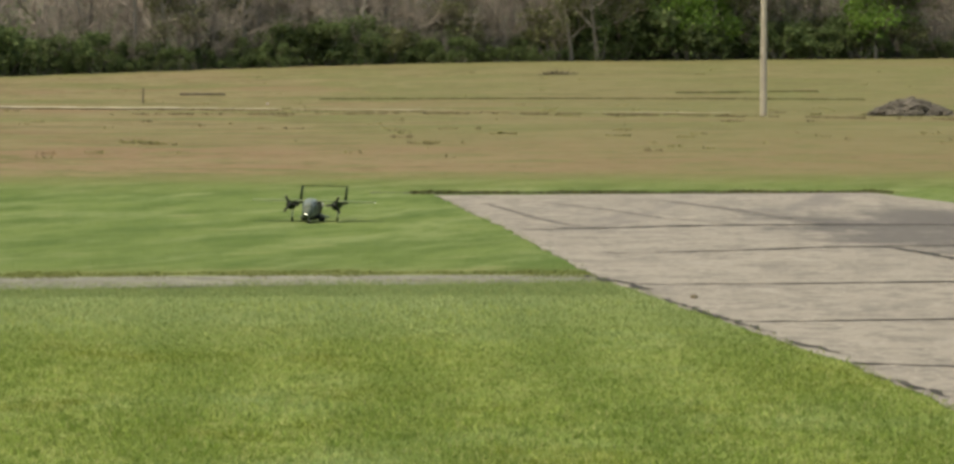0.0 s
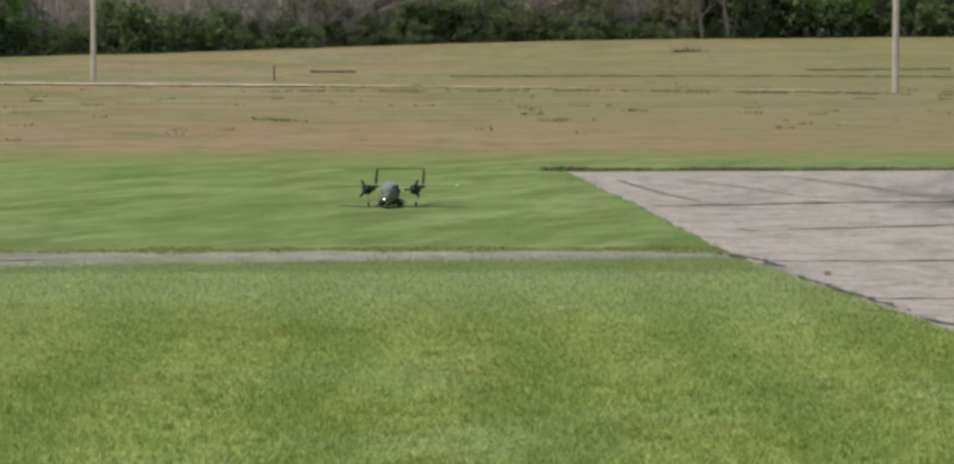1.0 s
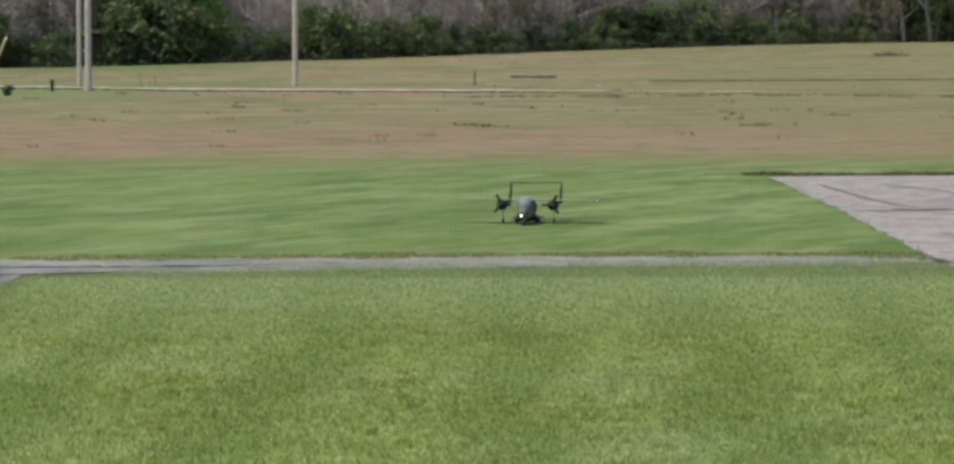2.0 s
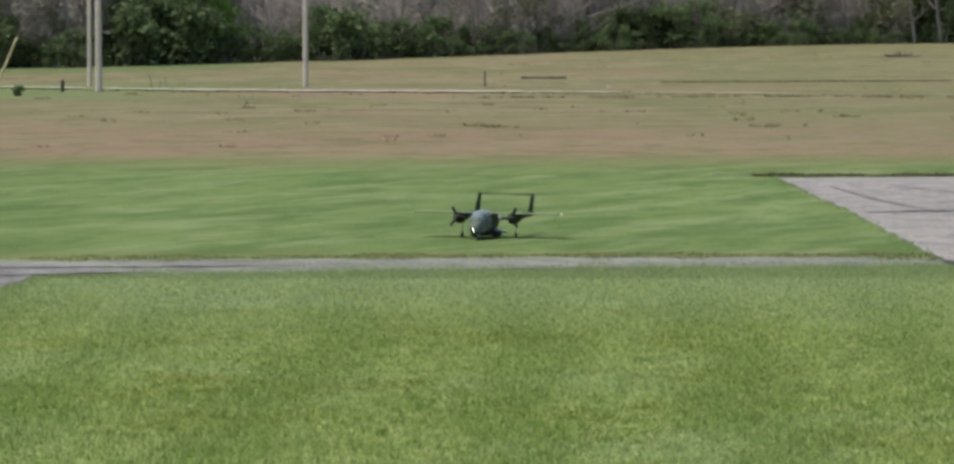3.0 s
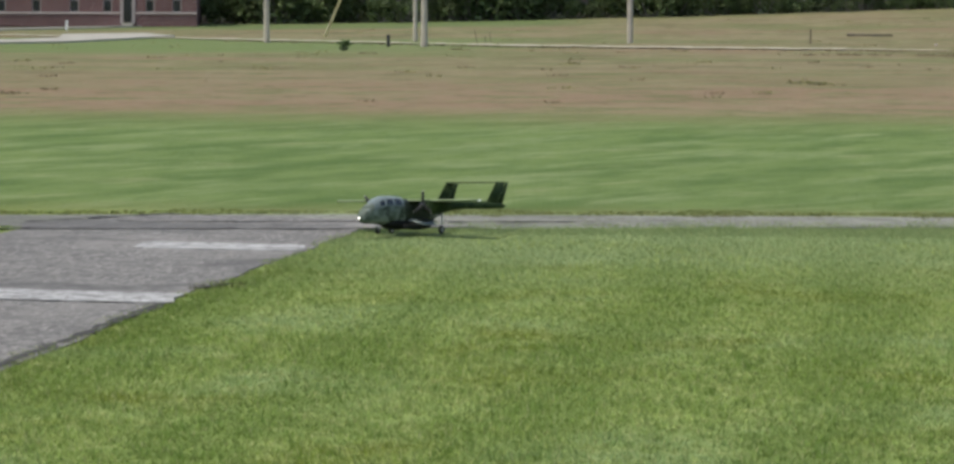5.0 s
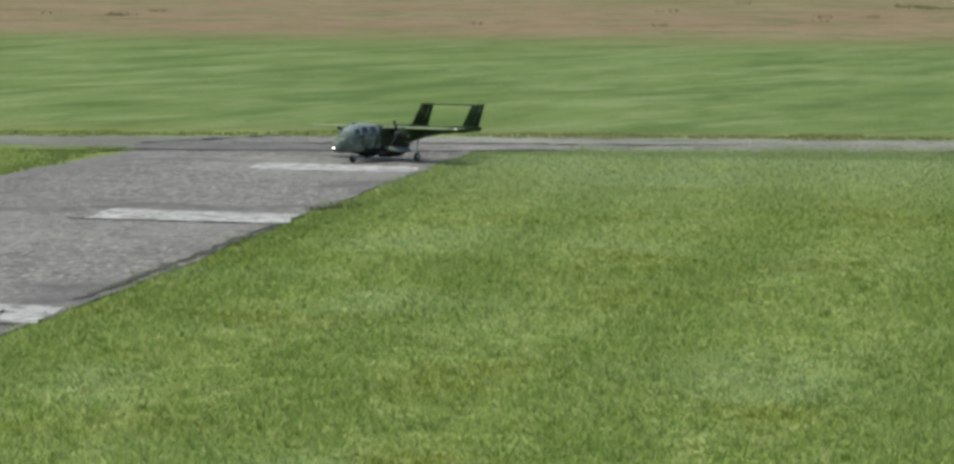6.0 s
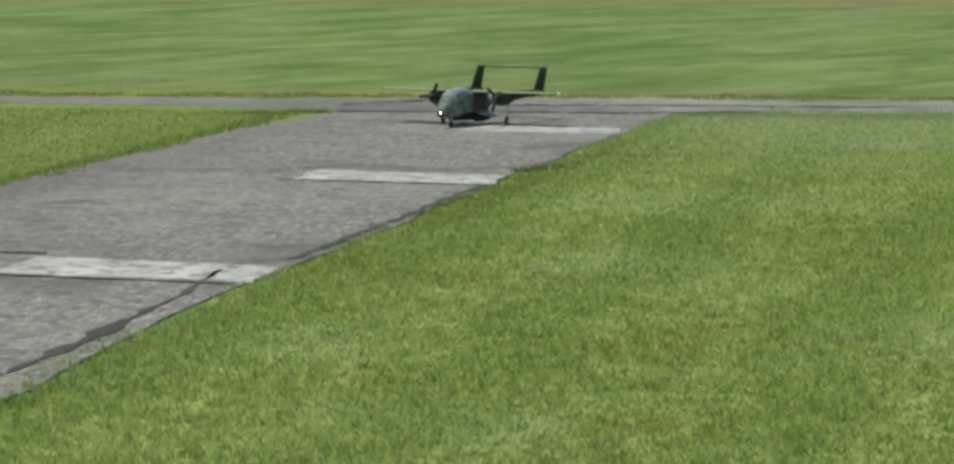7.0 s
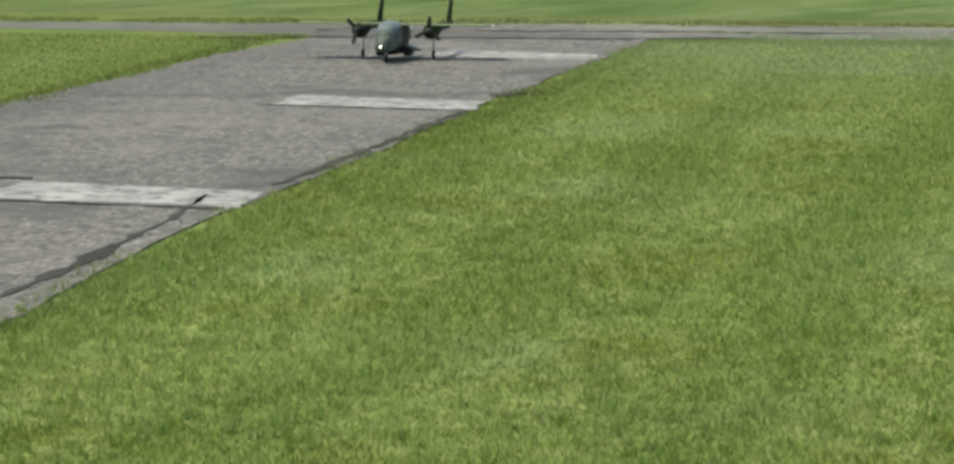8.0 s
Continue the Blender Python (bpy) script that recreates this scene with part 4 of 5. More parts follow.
def add_leaf(bm, p, size, rnd):
    u = Vector((rnd.uniform(-1, 1), rnd.uniform(-1, 1), rnd.uniform(-0.6, 0.6))).normalized()
    w = u.cross(Vector((rnd.uniform(-1, 1), rnd.uniform(-1, 1), rnd.uniform(-1, 1)))).normalized()
    a, b, c, d = p - u * size, p + w * size * 0.45, p + u * size, p - w * size * 0.45
    bm.faces.new([bm.verts.new(q) for q in (a, b, c, d)])


def branch(bm, p, d, length, r, depth, rnd, tips, droop=0.0):
    """A crooked limb that forks into finer ones."""
    n = 3
    for i in range(n):
        q = p + d * length / n
        tube(bm, p, q, r * (1 - 0.25 * i / n), r * (1 - 0.25 * (i + 1) / n), 5 if depth > 1 else 3)
        p = q
        d = (d + Vector((rnd.uniform(-1, 1), rnd.uniform(-1, 1), rnd.uniform(-0.5, 0.7) - droop)) * 0.22).normalized()
        if depth > 0 and i > 0 or depth == 1:
            for _ in range(2 if depth > 1 else 3):
                e = (d + Vector((rnd.uniform(-1, 1), rnd.uniform(-1, 1), rnd.uniform(-0.3, 0.8))) * 0.9).normalized()
                branch(bm, p, e, length * rnd.uniform(0.5, 0.75), r * 0.5, depth - 1, rnd, tips, droop)
    tips.append(p)


def bare_tree(seed, h, name="bare_tree", label="leafless grey-brown tree at the edge of the wood", leaves=None, stems=1):
    rnd = random.Random(seed)
    tips = []
    crown = bmesh.new()
    thing = empty(name, pose(0, 0, 0), label, "tree", "trees of the wood")
    for s in range(stems):
        trunk = bmesh.new()
        p = Vector((rnd.uniform(-0.5, 0.5) * (stems > 1), rnd.uniform(-0.5, 0.5) * (stems > 1), -0.3))
        d = Vector((rnd.uniform(-0.2, 0.2) * stems ** 0.5, rnd.uniform(-0.2, 0.2), 1)).normalized()
        r = 0.017 * h / stems ** 0.5
        line = [p]
        for i in range(7):
            p = p + d * h * 0.12
            line.append(p)
            d = (d + Vector((rnd.uniform(-1, 1), rnd.uniform(-1, 1), 0.3)) * 0.10).normalized()
            if i > 0:
                for _ in range(2):
                    a = rnd.uniform(0, 2 * math.pi)
                    e = Vector((math.cos(a), math.sin(a), rnd.uniform(0.2, 0.9))).normalized()
                    branch(crown, p, e, h * rnd.uniform(0.10, 0.20), r * 0.4, 2 if stems == 1 else 1, rnd, tips)
        limb(trunk, line, [r * (1 - 0.11 * i) for i in range(8)])
        part("trunk" if stems == 1 else "stem", trunk, M_BARK, thing, "", True)
    part("branchwork", crown, M_TWIG, thing)
    if leaves:
        mat, n, size = leaves
        bm = bmesh.new()
        for _ in range(n):
            t = rnd.choice(tips)
            add_leaf(bm, t + Vector((rnd.gauss(0, 0.35), rnd.gauss(0, 0.35), rnd.gauss(0, 0.3))), rnd.uniform(0.6, 1.3) * size, rnd)
        part("crown", bm, mat, thing)
    return thing


def shrub(seed, w, h, mat, label, n=1700):
    """A bush of several leafy lobes on thin stems, uneven and open at the top."""
    rnd = random.Random(seed)
    thing = empty("bush", pose(0, 0, 0), label, "bush", "bushes along the wood")
    st, lf = bmesh.new(), bmesh.new()
    lobes = []
    for _ in range(12):
        p = Vector((rnd.uniform(-0.5, 0.5) * w, rnd.uniform(-0.35, 0.35) * w, h * rnd.uniform(0.2, 0.95)))
        lobes.append((p, rnd.uniform(0.10, 0.22) * w))
        tube(st, (p.x * 0.2, p.y * 0.2, -0.1), p, 0.03, 0.012, 4)
    for _ in range(n):
        c, r = rnd.choice(lobes)
        d = Vector((rnd.gauss(0, 1), rnd.gauss(0, 1), rnd.gauss(0.5, 0.7))).normalized()
        p = c + d * r * rnd.uniform(0.6, 1.05)
        p.z = max(0.04, p.z * rnd.uniform(0.85, 1.0))
        add_leaf(lf, p, rnd.uniform(0.07, 0.15) * min(1.0, w / 0.6), rnd)
    for _ in range(9):
        a = rnd.uniform(0, 2 * math.pi)
        base = Vector((math.cos(a) * w * 0.3, math.sin(a) * w * 0.25, h * rnd.uniform(0.5, 0.85)))
        way = Vector((math.cos(a) * 0.6, math.sin(a) * 0.6, rnd.uniform(0.5, 1.4))).normalized()
        for j in range(14):
            q = base + way * (0.06 * j) * h * 0.8
            add_leaf(lf, q + Vector((rnd.gauss(0, 0.07), rnd.gauss(0, 0.07), rnd.gauss(0, 0.05))), rnd.uniform(0.05, 0.11), rnd)
    for _ in range(n // 8):
        p = Vector((rnd.uniform(-0.55, 0.55) * w, rnd.uniform(-0.4, 0.4) * w, rnd.uniform(0.03, 0.45) * h))
        add_leaf(lf, p, rnd.uniform(0.06, 0.13), rnd)
    part("stem", st, M_BARK, thing)
    part("foliage", lf, mat, thing)
    return thing


def plant(protos, spots, rnd, spread=(0.8, 1.25), clumpy=False):
    """Sets the prototypes out, each at its first spots, then copies of them."""
    used = set()
    for x, y, k in spots:
        ob = protos[k % len(protos)]
        s = rnd.uniform(*spread)
        m = pose(x, y, height(x, y) - 0.05, 0, 0, rnd.uniform(0, 360))
        if ob in used:
            ob = copy_thing(ob, m)
        else:
            used.add(ob)
            ob.matrix_world = m
        if clumpy:
            s *= 1.1 if any(a < x < b for a, b in ((-50, -34), (-28, -12), (2.5, 7.5), (21.5, 29.5), (32, 39))) else 0.68
            s *= 0.55 + 1.1 * max(0.0, 0.5 + 0.9 * noise.noise(Vector((x / 4.5, 0.3, 0))))
        ob.scale = (s, s, s * rnd.uniform(0.8, 1.2))


def wood():
    rnd = random.Random(11)
    ever = [shrub(100 + i, rnd.uniform(1.8, 3.0), rnd.uniform(1.3, 2.5), M_EVERGREEN, "dark evergreen bush at the foot of the wood") for i in range(4)]
    olive = [shrub(120 + i, 2.2, 1.7, M_OLIVE, "olive-green straggly bush at the foot of the wood", 650) for i in range(2)]
    spots = []
    x = -66.0
    while x < 62:
        y = wood_edge(x) + rnd.uniform(-0.9, 1.4)
        if not (-75 < x < -39.5 and 187 < y < 209):
            spots.append((x, y, rnd.randrange(4)))
        if rnd.random() < 0.6:
            spots.append((x + rnd.uniform(-0.5, 0.5), wood_edge(x) + (9 if x < -39 else 0) + rnd.uniform(2.0, 4.0), rnd.randrange(4)))
        x += rnd.uniform(0.75, 1.5)
    plant(ever, spots, rnd, (0.65, 1.35), True)
    plant(olive, [(a, wood_edge(a) + rnd.uniform(0.5, 3), i) for i, a in enumerate((-33, -28, -25, -17, -9, -2, 9, 14, 19, 27, 34, 36.5, 38, 42, 46, 50))], rnd, (1.1, 1.7))
    # tall green bush masses
    big = [shrub(140 + i, 3.4, 3.0, M_EVERGREEN, "tall dense evergreen bush at the edge of the wood", 2600) for i in range(2)]
    plant(big, [(a, wood_edge(a) + b, i) for i, (a, b) in enumerate(((-47, 6), (-44.2, 5), (-41, 4.5), (-38, 1), (-35.5, 2), (-26.5, 1.5), (-24, 1), (5, 1.0), (7.0, 1.6), (33.0, 1.5), (36, 2)))], rnd, (0.8, 1.15))
    spring = [bare_tree(200 + i, 7.5, "leafing_tree", "young tree in fresh green leaf at the edge of the wood", (M_SPRING, 5200, 0.14)) for i in range(2)]
    plant(spring, [(a, wood_edge(a) + b, i) for i, (a, b) in enumerate(((27.4, -1.4), (28.6, -0.8), (39.4, -1.2), (-24.3, 0.8), (-22.0, 1.4), (41, 3)))], rnd, (0.85, 1.1))
    oltree = [bare_tree(220 + i, 8.5, "leafing_tree", "thin tree just coming into olive leaf", (M_OLIVE, 2800, 0.12)) for i in range(2)]
    plant(oltree, [(a, wood_edge(a) + b, i) for i, (a, b) in enumerate(((-5.0, 1.5), (-3.2, 2.2), (-30, 2), (12, 3), (20.2, -0.6), (21.8, -1.0), (23.0, -0.5), (25.2, 1.8), (31.0, 1.0), (32.5, 1.6), (34.5, 1.2), (40, 2), (45, 2), (-44, 12), (-38, 4), (-34, 2), (0.5, 3.5)))], rnd, (0.85, 1.15))
    bare = [bare_tree(240 + i, 9.5) for i in range(4)]
    spots = []
    for row, (near, gap) in enumerate(((3.0, 2.0), (7.0, 2.3), (12.0, 2.6), (18.0, 3.2))):
        x = -64.0 + row
        while x < 62:
            y = wood_edge(x) + near + rnd.uniform(-1.6, 1.6)
            if not (-76 < x < -38 and 186 < y < 209):
                spots.append((x, y, rnd.randrange(4)))
            x += gap * rnd.uniform(0.6, 1.4)
    plant(bare, spots, rnd, (0.75, 1.25))
    brush = [bare_tree(260 + i, 4.6, "bare_thicket", "leafless grey-brown thicket at the edge of the wood", None, 7) for i in range(3)]
    spots = []
    x = -64.0
    while x < 62:
        y = wood_edge(x) + rnd.uniform(0.8, 5.0)
        if not (-76 < x < -38 and 186 < y < 209):
            spots.append((x, y, rnd.randrange(3)))
        x += rnd.uniform(0.7, 1.4)
    plant(brush, spots, rnd, (0.8, 1.3))


wood()
ball = shrub(160, 0.20, 0.24, M_EVERGREEN, "small round dark bush beside the gravel road", 160)
ball.matrix_world = pose(-20.14, 120.5, 0)
for i, (x, y, w) in enumerate(((-2.4, 73.0, 0.7), (-1.9, 71.5, 0.9), (6.0, 82, 0.6), (-16.5, 124, 0.7), (20.2, 112, 0.8), (18.5, 112.5, 0.5), (-9.5, 95, 0.5))):
    t = brush_heap(x, y, w, 0.10, 60 + i, "weed_clump", "low clump of green weeds in the brown grass", 26, M_WEED)
    t["category"], t["kind"] = "plant", "stuff"


# ---------------------------------------------------------------- the model aeroplane
def camouflage():
    k = Nodes("dull_green_airframe")
    n1 = k.noise(9.0, 2, local=True)
    c = k.mix(k.ramp(n1, 0.46, 0.54), (0.016, 0.030, 0.009), (0.030, 0.048, 0.016))
    c = k.mix(k.ramp(k.noise(60.0, 3, local=True), 0.5, 0.8, 0, 0.3), c, (0.06, 0.075, 0.04))
    return k.done(c, 0.75, spec=0.15)


M_AIR = camouflage()
M_BELLY = plain("dark_grey_belly", (0.008, 0.009, 0.008), (0.016, 0.017, 0.015), 12.0, 0.8, spec=0.1)


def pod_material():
    """Grey-green paint, small hard-edged patches; broad dark green band amidships, partly painted wing shade."""
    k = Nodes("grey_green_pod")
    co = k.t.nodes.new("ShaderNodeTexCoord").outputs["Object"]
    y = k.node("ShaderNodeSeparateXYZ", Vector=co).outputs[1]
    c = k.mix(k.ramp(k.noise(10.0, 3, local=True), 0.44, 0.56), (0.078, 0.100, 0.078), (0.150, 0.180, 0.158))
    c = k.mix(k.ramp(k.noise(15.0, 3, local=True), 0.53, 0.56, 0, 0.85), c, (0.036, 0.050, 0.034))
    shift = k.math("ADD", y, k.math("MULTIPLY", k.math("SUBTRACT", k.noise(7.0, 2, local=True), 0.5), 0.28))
    # dark stretch below the wing, with the wing's shadow put into the colour
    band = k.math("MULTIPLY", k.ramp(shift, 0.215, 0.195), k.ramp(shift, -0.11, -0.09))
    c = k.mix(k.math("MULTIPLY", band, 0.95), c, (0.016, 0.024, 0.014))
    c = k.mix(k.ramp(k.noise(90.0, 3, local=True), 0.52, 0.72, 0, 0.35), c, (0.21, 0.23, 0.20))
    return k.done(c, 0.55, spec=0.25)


def blade_paint():
    """Black propeller blades; the pale tips are a painted sun glint."""
    k = Nodes("black_blade_paint")
    co = k.t.nodes.new("ShaderNodeTexCoord").outputs["Object"]
    n = k.t.nodes.new("ShaderNodeVectorMath")
    n.operation = "LENGTH"
    k.t.links.new(co, n.inputs[0])
    c = k.mix(k.ramp(k.noise(60.0, 2, local=True), 0.4, 0.6), (0.010, 0.010, 0.010), (0.020, 0.020, 0.019))
    c = k.mix(k.ramp(n.outputs["Value"], 0.098, 0.100), c, (0.22, 0.22, 0.19))
    return k.done(c, 0.4, spec=0.3)


M_PROP = blade_paint()
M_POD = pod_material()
M_WING = plain("pale_grey_green_wing", (0.175, 0.222, 0.120), (0.215, 0.262, 0.150), 8.0, 0.7, spec=0.15)
M_CANOPY = plain("grey_canopy", (0.115, 0.145, 0.138), (0.170, 0.200, 0.195), 14.0, 0.35, spec=0.4)
M_TYRE = plain("black_rubber", (0.018, 0.018, 0.018), (0.03, 0.03, 0.03), 30.0, 0.8)
M_METAL = plain("dull_aluminium", (0.45, 0.45, 0.44), (0.38, 0.38, 0.37), 30.0, 0.45, 0.7)
M_SPINNER = plain("dark_spinner", (0.030, 0.031, 0.029), (0.05, 0.05, 0.048), 30.0, 0.35)
M_MARK = plain("white_marking", (0.70, 0.70, 0.68), (0.60, 0.60, 0.58), 30.0, 0.6)


def lamp_material(name, colour, power):
    k = Nodes(name)
    k.put(k.bsdf.inputs["Emission Color"], colour)
    k.bsdf.inputs["Emission Strength"].default_value = power
    return k.done((0.8, 0.8, 0.8), 0.3)


M_LIGHT = lamp_material("nose_light", (1.0, 0.97, 0.9), 5.0)
M_TIP_LIGHT = lamp_material("tip_light", (1.0, 1.0, 0.95), 0.25)


def loft(bm, rings, sides=16, arc=(0.0, 2 * math.pi), caps=True, square=0.8):
    """Joins rings (y, x, z, half width, half height) along y."""
    full = abs(arc[1] - arc[0] - 2 * math.pi) < 1e-6
    n = sides if full else sides + 1
    rows = []
    for y, cx, cz, rx, rz in rings:
        row = []
        for i in range(n):
            a = arc[0] + (arc[1] - arc[0]) * i / sides
            c, s = math.cos(a), math.sin(a)
            row.append(bm.verts.new((cx + rx * math.copysign(abs(c) ** square, c), y, cz + rz * math.copysign(abs(s) ** square, s))))
        rows.append(row)
    for p, q in zip(rows, rows[1:]):
        for i in range(sides):
            j = (i + 1) % n
            bm.faces.new((p[i], p[j], q[j], q[i]))
    if caps and full:
        bm.faces.new(rows[0][::-1])
        bm.faces.new(rows[-1])
    bmesh.ops.recalc_face_normals(bm, faces=bm.faces)


def aerofoil(bm, stations, thick=0.12):
    """A wing or fin: stations of (leading edge, trailing edge) points, with the thickness across them."""
    shape = ((0.0, 0.0), (0.05, 0.35), (0.2, 0.5), (0.45, 0.42), (0.75, 0.2), (1.0, 0.02))
    rows = []
    for le, te, up in stations:
        le, te, up = Vector(le), Vector(te), Vector(up)
        chord = (te - le).length
        row = [bm.verts.new(le + (te - le) * f + up * chord * thick * h) for f, h in shape]
        row += [bm.verts.new(le + (te - le) * f - up * chord * thick * h * 0.7) for f, h in shape[:0:-1]]
        rows.append(row)
    m = len(rows[0])
    for p, q in zip(rows, rows[1:]):
        for i in range(m):
            bm.faces.new((p[i], p[(i + 1) % m], q[(i + 1) % m], q[i]))
    bm.faces.new(rows[0][::-1])
    bm.faces.new(rows[-1])
    bmesh.ops.recalc_face_normals(bm, faces=bm.faces)


def disc(bm, centre, axis, r, t, sides=18):
    a = Vector(axis).normalized()
    tube(bm, Vector(centre) - a * t / 2, Vector(centre) + a * t / 2, r, r, sides)


def aeroplane():
    plane = empty("model_aeroplane", pose(0, 0, 0), "dull green twin-boom model aeroplane on its wheels with nose light on", "model aeroplane")
    POD = [(0.590, 0, 0.112, 0.008, 0.008), (0.584, 0, 0.113, 0.022, 0.024), (0.568, 0, 0.118, 0.036, 0.040), (0.53, 0, 0.131, 0.050, 0.060), (0.49, 0, 0.142, 0.057, 0.071), (0.44, 0, 0.154, 0.062, 0.086), (0.38, 0, 0.162, 0.068, 0.097),
           (0.30, 0, 0.164, 0.070, 0.099), (0.20, 0, 0.161, 0.070, 0.094), (0.10, 0, 0.158, 0.070, 0.088), (-0.02, 0, 0.160, 0.068, 0.084), (-0.14, 0, 0.166, 0.060, 0.070), (-0.23, 0, 0.178, 0.044, 0.048), (-0.29, 0, 0.188, 0.022, 0.026), (-0.31, 0, 0.192, 0.008, 0.010)]
    bm = bmesh.new()
    loft(bm, POD, 24, square=0.74)
    body = part("fuselage", bm, M_POD, plane, "grey-green fuselage pod with a dark band and painted wing shade amidships", True)
    bm = bmesh.new()
    loft(bm, [(0.38, 0, 0.080, 0.03, 0.014), (0.30, 0, 0.072, 0.072, 0.030), (0.05, 0, 0.070, 0.082, 0.034), (-0.10, 0, 0.085, 0.066, 0.026), (-0.17, 0, 0.10, 0.02, 0.01)], 14)
    part("belly_tray", bm, M_BELLY, body, "dark belly tray", True)
    # canopy shell a little outside the pod, with dark panes set in it
    bm = bmesh.new()
    loft(bm, [(y, 0, z + 0.004, rx + 0.003, rz + 0.003) for y, _, z, rx, rz in POD[4:9]], 18, (radians(10), radians(170)), square=0.74)
    can = part("canopy", bm, M_CANOPY, plane, "grey glossy cockpit canopy", True)
    for y0, y1, k in ((0.440, 0.398, 0), (0.378, 0.318, 1), (0.296, 0.230, 2)):
        for a0, a1 in ((16, 44), (136, 164)):
            bm = bmesh.new()
            rings = []
            for i in range(5):
                y = y0 + (y1 - y0) * i / 4
                lo = next(j for j in range(len(POD) - 1) if POD[j][0] >= y >= POD[j + 1][0])
                f = (POD[lo][0] - y) / (POD[lo][0] - POD[lo + 1][0])
                z, rx, rz = (POD[lo][n] + (POD[lo + 1][n] - POD[lo][n]) * f for n in (2, 3, 4))
                rings.append((y, 0, z + 0.004, rx + 0.006, rz + 0.006))
            loft(bm, rings, 5, (radians(a0), radians(a1)), square=0.74)
            part("pane", bm, M_GLASS, can, "", True)
    for sx in (1, -1):
        bm = bmesh.new()
        aerofoil(bm, [((sx * 0.05, 0.16, 0.100), (sx * 0.05, -0.09, 0.100), (0, 0, 1)), ((sx * 0.15, 0.08, 0.062), (sx * 0.15, -0.07, 0.062), (0, 0, 1))], 0.12)
        part("sponson", bm, M_CANOPY, plane, "pale grey sponson", True)
        bm = bmesh.new()
        loft(bm, [(0.25, sx * 0.092, 0.052, 0.004, 0.004), (0.21, sx * 0.092, 0.052, 0.020, 0.020), (0.10, sx * 0.092, 0.050, 0.026, 0.024), (0.00, sx * 0.092, 0.052, 0.020, 0.018), (-0.05, sx * 0.092, 0.056, 0.004, 0.004)], 12)
        part("store", bm, M_BELLY, plane, "dark store slung below the fuselage", True)
        # insignia: disc and bar, plain
        bm = bmesh.new()
        disc(bm, (sx * 0.064, -0.13, 0.185), (1, 0, 0), 0.028, 0.006)
        box(bm, min(sx * 0.062, sx * 0.066), max(sx * 0.062, sx * 0.066), -0.175, -0.085, 0.177, 0.193)
        part("insignia", bm, M_MARK, body, "plain white disc and bar marking")
    # wing
    bm = bmesh.new()
    aerofoil(bm, [((x, 0.145, 0.236), (x, -0.055, 0.232), (0, 0, 1)) for x in (-0.648, -0.6, -0.25, 0.25, 0.6, 0.648)], 0.085)
    wing = part("wing", bm, M_WING, plane, "pale grey-green straight wing", True)
    for sx in (1, -1):
        for a, b, n in ((0.30, 0.62, "aileron"), (0.09, 0.22, "flap")):
            bm = bmesh.new()
            lo, hi = min(sx * a, sx * b), max(sx * a, sx * b)
            aerofoil(bm, [((x, -0.056, 0.233), (x, -0.092, 0.229), (0, 0, 1)) for x in (lo, hi)], 0.16)
            part(n, bm, M_WING, wing)
        bm = bmesh.new()
        bmesh.ops.create_icosphere(bm, subdivisions=2, radius=0.007, matrix=Matrix.Translation((sx * 0.652, 0.06, 0.235)) @ Matrix.Diagonal((0.8, 2.0, 0.8, 1)))
        part("tip_light", bm, M_TIP_LIGHT, wing, "small white wing-tip light", True)
    # nose light
    bm = bmesh.new()
    bmesh.ops.create_icosphere(bm, subdivisions=2, radius=0.0055, matrix=Matrix.Translation((0, 0.590, 0.110)))
    part("nose_light", bm, M_LIGHT, plane, "bright white nose light", True)
    props = []
    for sx in (1, -1):
        x = sx * 0.242
        bm = bmesh.new()
        loft(bm, [(0.185, x, 0.198, 0.026, 0.028), (0.165, x, 0.195, 0.042, 0.044), (0.12, x, 0.192, 0.049, 0.052), (0.03, x, 0.194, 0.048, 0.050), (-0.08, x, 0.202, 0.036, 0.038), (-0.25, x, 0.206, 0.026, 0.028), (-0.50, x, 0.204, 0.022, 0.025), (-0.66, x, 0.202, 0.014, 0.018), (-0.69, x, 0.202, 0.004, 0.006)], 14)
        boom = part("boom", bm, M_AIR, plane, "dark green engine nacelle and tail boom", True)
        bm = bmesh.new()
        loft(bm, [(0.188, x, 0.178, 0.014, 0.010), (0.12, x, 0.168, 0.016, 0.012), (0.04, x, 0.165, 0.010, 0.008)], 8)
        part("air_intake", bm, M_BELLY, boom, "", True)
        bm = bmesh.new()
        aerofoil(bm, [((x, -0.455, 0.195), (x, -0.595, 0.195), (1, 0, 0)), ((x, -0.590, 0.379), (x, -0.688, 0.379), (1, 0, 0))], 0.10)
        fin = part("fin", bm, M_AIR, plane, "dark green swept tail fin", True)
        bm = bmesh.new()
        aerofoil(bm, [((x, -0.598, 0.200), (x, -0.650, 0.200), (1, 0, 0)), ((x, -0.690, 0.376), (x, -0.726, 0.376), (1, 0, 0))], 0.14)
        part("rudder", bm, M_AIR, fin, "", True)
        # propeller, turning about its own hub
        hub = part("propeller", bmesh.new(), M_SPINNER, plane, "dark three-bladed propeller")
        bm = bmesh.new()
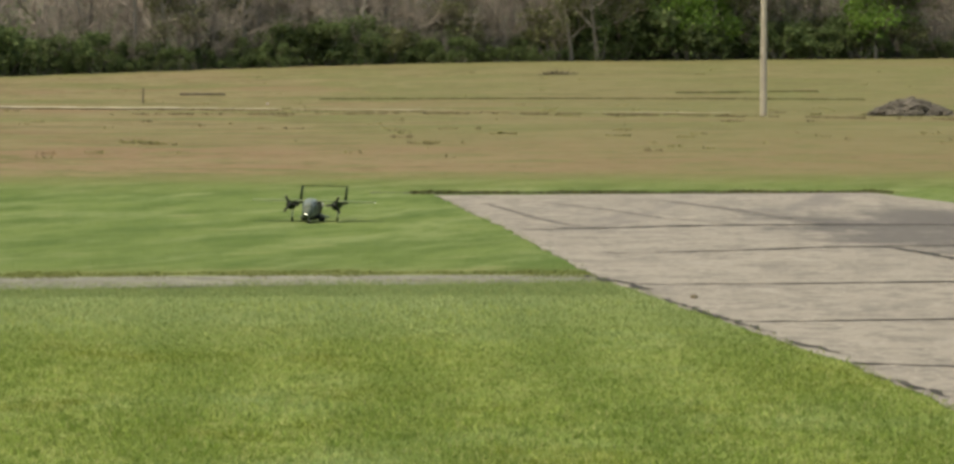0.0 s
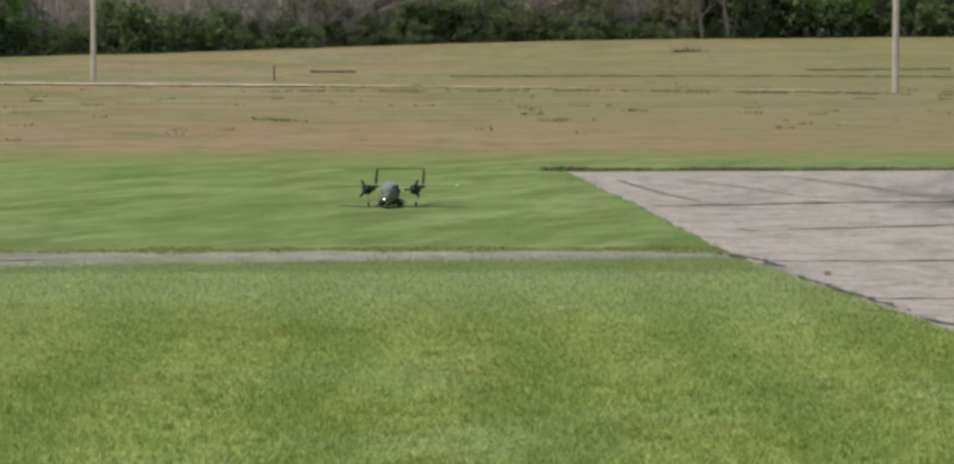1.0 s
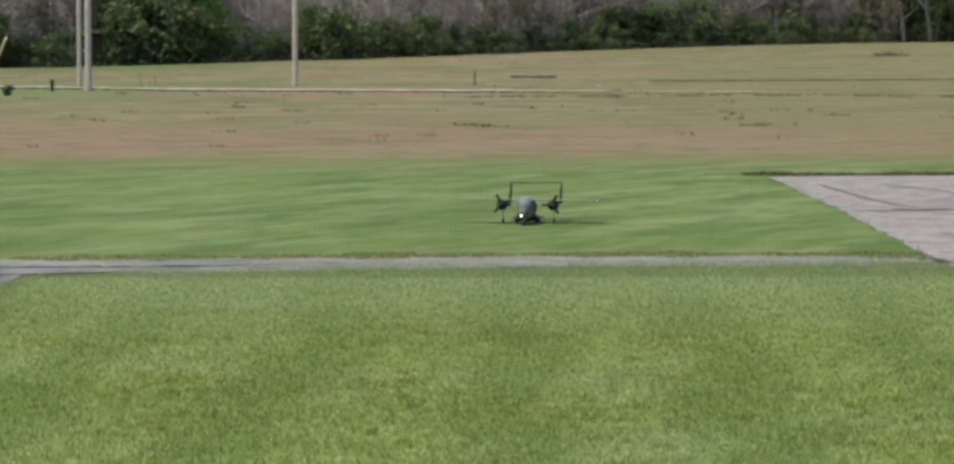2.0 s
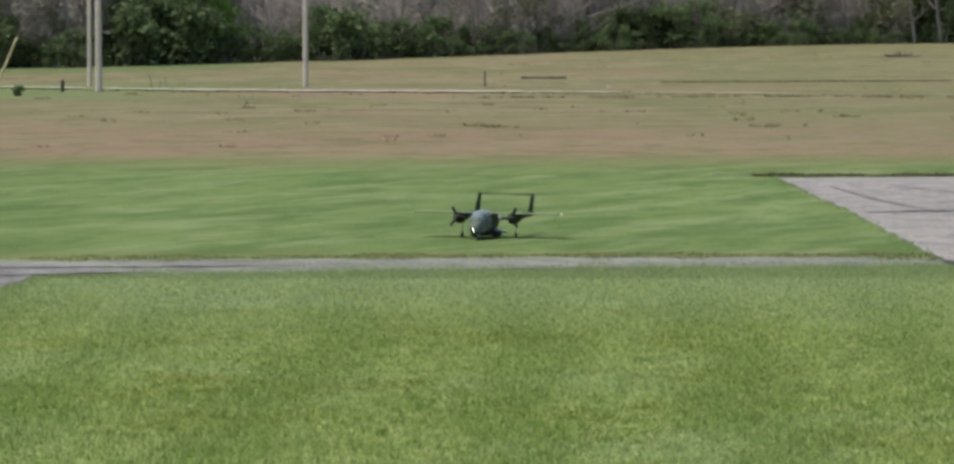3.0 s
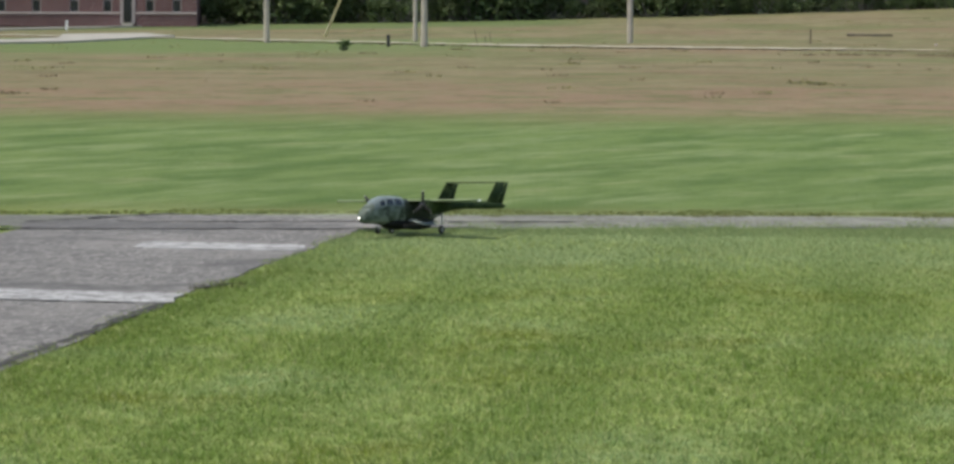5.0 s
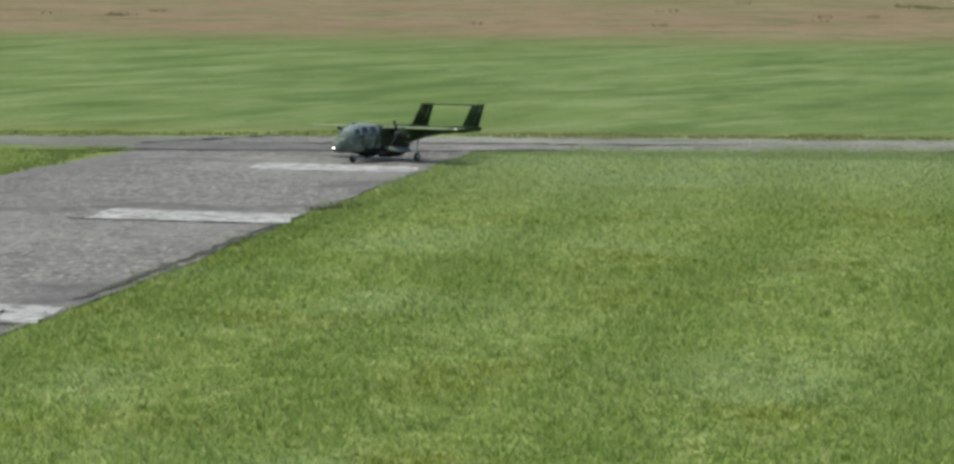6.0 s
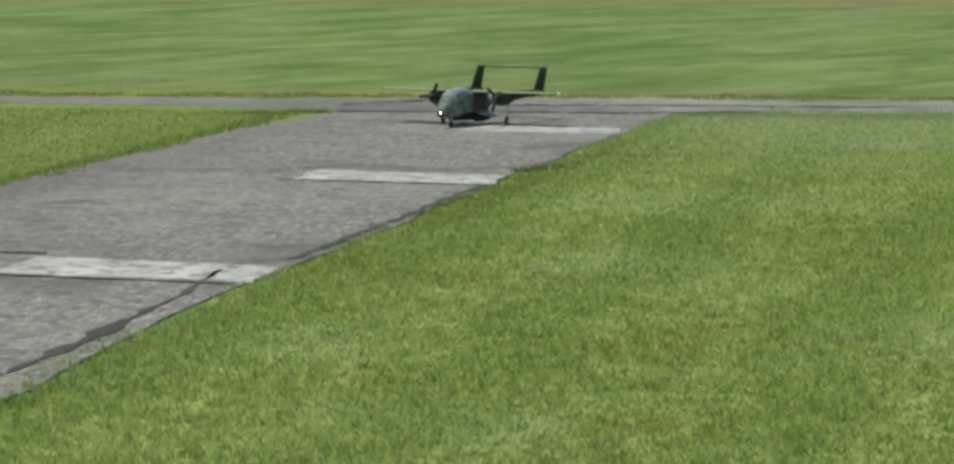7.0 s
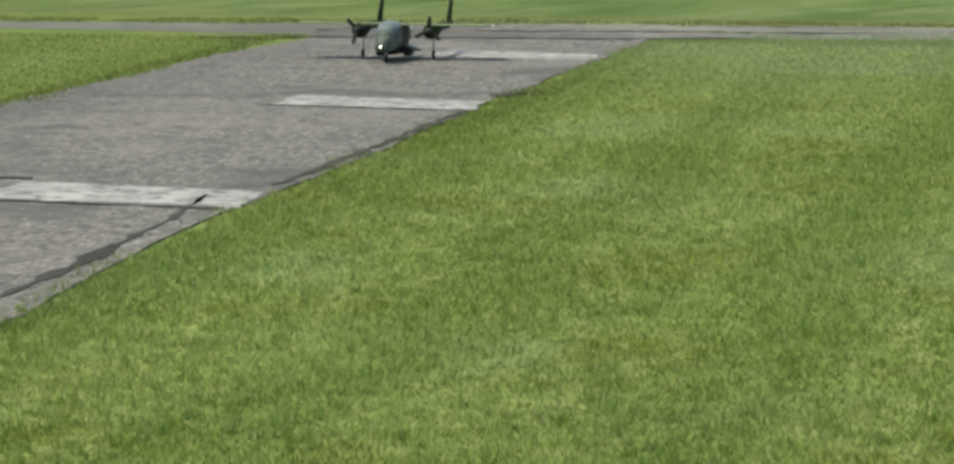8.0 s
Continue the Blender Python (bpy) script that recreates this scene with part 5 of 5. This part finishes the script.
        loft(bm, [(0.035, 0, 0, 0.003, 0.003), (0.022, 0, 0, 0.012, 0.012), (0.0, 0, 0, 0.019, 0.019), (-0.01, 0, 0, 0.019, 0.019)], 12)
        for i in range(3):
            bl = bmesh.new()
            aerofoil(bl, [((0.010, 0.004, r), (-0.010, -0.004 + tw, r), (0, 1, 0)) if r < 0.02 else ((w, 0.005 - tw, r), (-w, -0.003 + tw, r), (0, 1, 0)) for r, w, tw in ((0.012, 0.007, 0.0), (0.045, 0.013, 0.004), (0.085, 0.012, 0.003), (0.106, 0.006, 0.001))], 0.16)
            bmesh.ops.rotate(bl, verts=bl.verts, cent=(0, 0, 0), matrix=Matrix.Rotation(radians(120 * i), 3, "Y"))
            part("blade", bl, M_PROP, hub, "", True)
        bm.to_mesh(hub.data)
        bm.free()
        hub.matrix_basis = pose(x, 0.198, 0.200)
        props.append(hub)
        # main leg and wheel
        bm = bmesh.new()
        tube(bm, (x, -0.01, 0.175), (x, 0.0, 0.06), 0.007, 0.006, 8)
        tube(bm, (x, 0.0, 0.06), (x - sx * 0.012, 0.0, 0.03), 0.006, 0.005, 8)
        leg = part("main_leg", bm, M_METAL, plane, "pale metal main landing leg")
        bm = bmesh.new()
        disc(bm, (x, 0, 0.030), (1, 0, 0), 0.030, 0.016, 20)
        bmesh.ops.bevel(bm, geom=[e for e in bm.edges if e.calc_length() < 0.012], offset=0.004, segments=2, affect="EDGES")
        part("tyre", bm, M_TYRE, leg, "black rubber tyre", True)
        bm = bmesh.new()
        disc(bm, (x, 0, 0.030), (1, 0, 0), 0.014, 0.019, 12)
        part("rim", bm, M_METAL, leg)
    bm = bmesh.new()
    tube(bm, (0, 0.395, 0.105), (0, 0.402, 0.045), 0.007, 0.006, 8)
    tube(bm, (0.010, 0.402, 0.048), (0.010, 0.402, 0.022), 0.004, 0.004, 6)
    tube(bm, (-0.010, 0.402, 0.048), (-0.010, 0.402, 0.022), 0.004, 0.004, 6)
    leg = part("nose_leg", bm, M_METAL, plane, "pale metal nose landing leg")
    bm = bmesh.new()
    disc(bm, (0, 0.402, 0.025), (1, 0, 0), 0.025, 0.013, 20)
    part("tyre", bm, M_TYRE, leg, "black rubber tyre", True)
    # tailplane and elevator take the pale wing colour to paint in sunlight from above
    bm = bmesh.new()
    aerofoil(bm, [((x, -0.600, 0.373), (x, -0.660, 0.372), (0, 0, 1)) for x in (-0.255, 0.255)], 0.11)
    tail = part("tailplane", bm, M_WING, plane, "tailplane between the fins, coloured pale for its sunlit top", True)
    # dark strip paints the shaded front edge under the lit top
    bm = bmesh.new()
    box(bm, -0.240, 0.240, -0.606, -0.598, 0.368, 0.377, 0.002)
    part("leading_edge", bm, M_AIR, tail, "leading edge strip coloured dark green for its shaded front")
    bm = bmesh.new()
    aerofoil(bm, [((x, -0.662, 0.371), (x, -0.692, 0.369), (0, 0, 1)) for x in (-0.235, 0.235)], 0.16)
    part("elevator", bm, M_WING, tail, "", True)
    return plane, props


plane, props = aeroplane()

# seconds, place, pitch, lean, heading
PLANE = [(0, 0.744, 36.55, 0.3, -1.0, 169.9), (0.5, 0.520, 35.75, 0.1, 0.0, 170.0), (1, 0.170, 34.62, 0.2, 0.2, 172.3), (1.5, -0.256, 33.42, -0.3, 0.0, 175.2), (1.7, -0.357, 33.0, 0.3, -0.6, 175.0),
         (2.8, -0.708, 30.70, -0.1, -0.1, 170.4), (3, -0.843, 30.08, 0.2, -0.8, 168.5), (3.5, -1.233, 27.20, -0.1, -2.2, 164.6), (4, -1.881, 25.999, 0.2, 2.2, 155.2), (4.5, -2.800, 25.30, -3.6, -5.2, 143.8),
         (5, -3.515, 24.43, 2.8, 2.6, 146.0), (5.2, -3.715, 24.25, -0.3, 5.5, 142.6), (6.3, -4.667, 23.75, 0.5, 0.0, 153.6), (6.5, -4.85, 23.70, 0.4, 0.1, 158.2), (7, -5.155, 23.40, 0.3, -0.3, 168.4),
         (7.5, -5.264, 22.878, 0.3, -0.5, 180.0), (8, -5.337, 22.493, 0.3, -0.3, 181.5)]


def motions():
    walk(plane, [(t, pose(x, y, -0.016 if t < 3.2 else 0.004 if t < 5 else 0.011, rx, ry, rz)) for t, x, y, rx, ry, rz in PLANE])
    for hub, first in zip(props, (25.0, 95.0)):
        rows, a = [], first
        for i in range(33):
            t = i * 0.25
            rows.append((t, pose(hub.location.x, 0.198, 0.200, 0, a, 0)))
            a += 60.0 if t < 4 else 65.8 if t < 7 else 85.0 if t < 7.5 else 70.0
        walk(hub, rows)


motions()
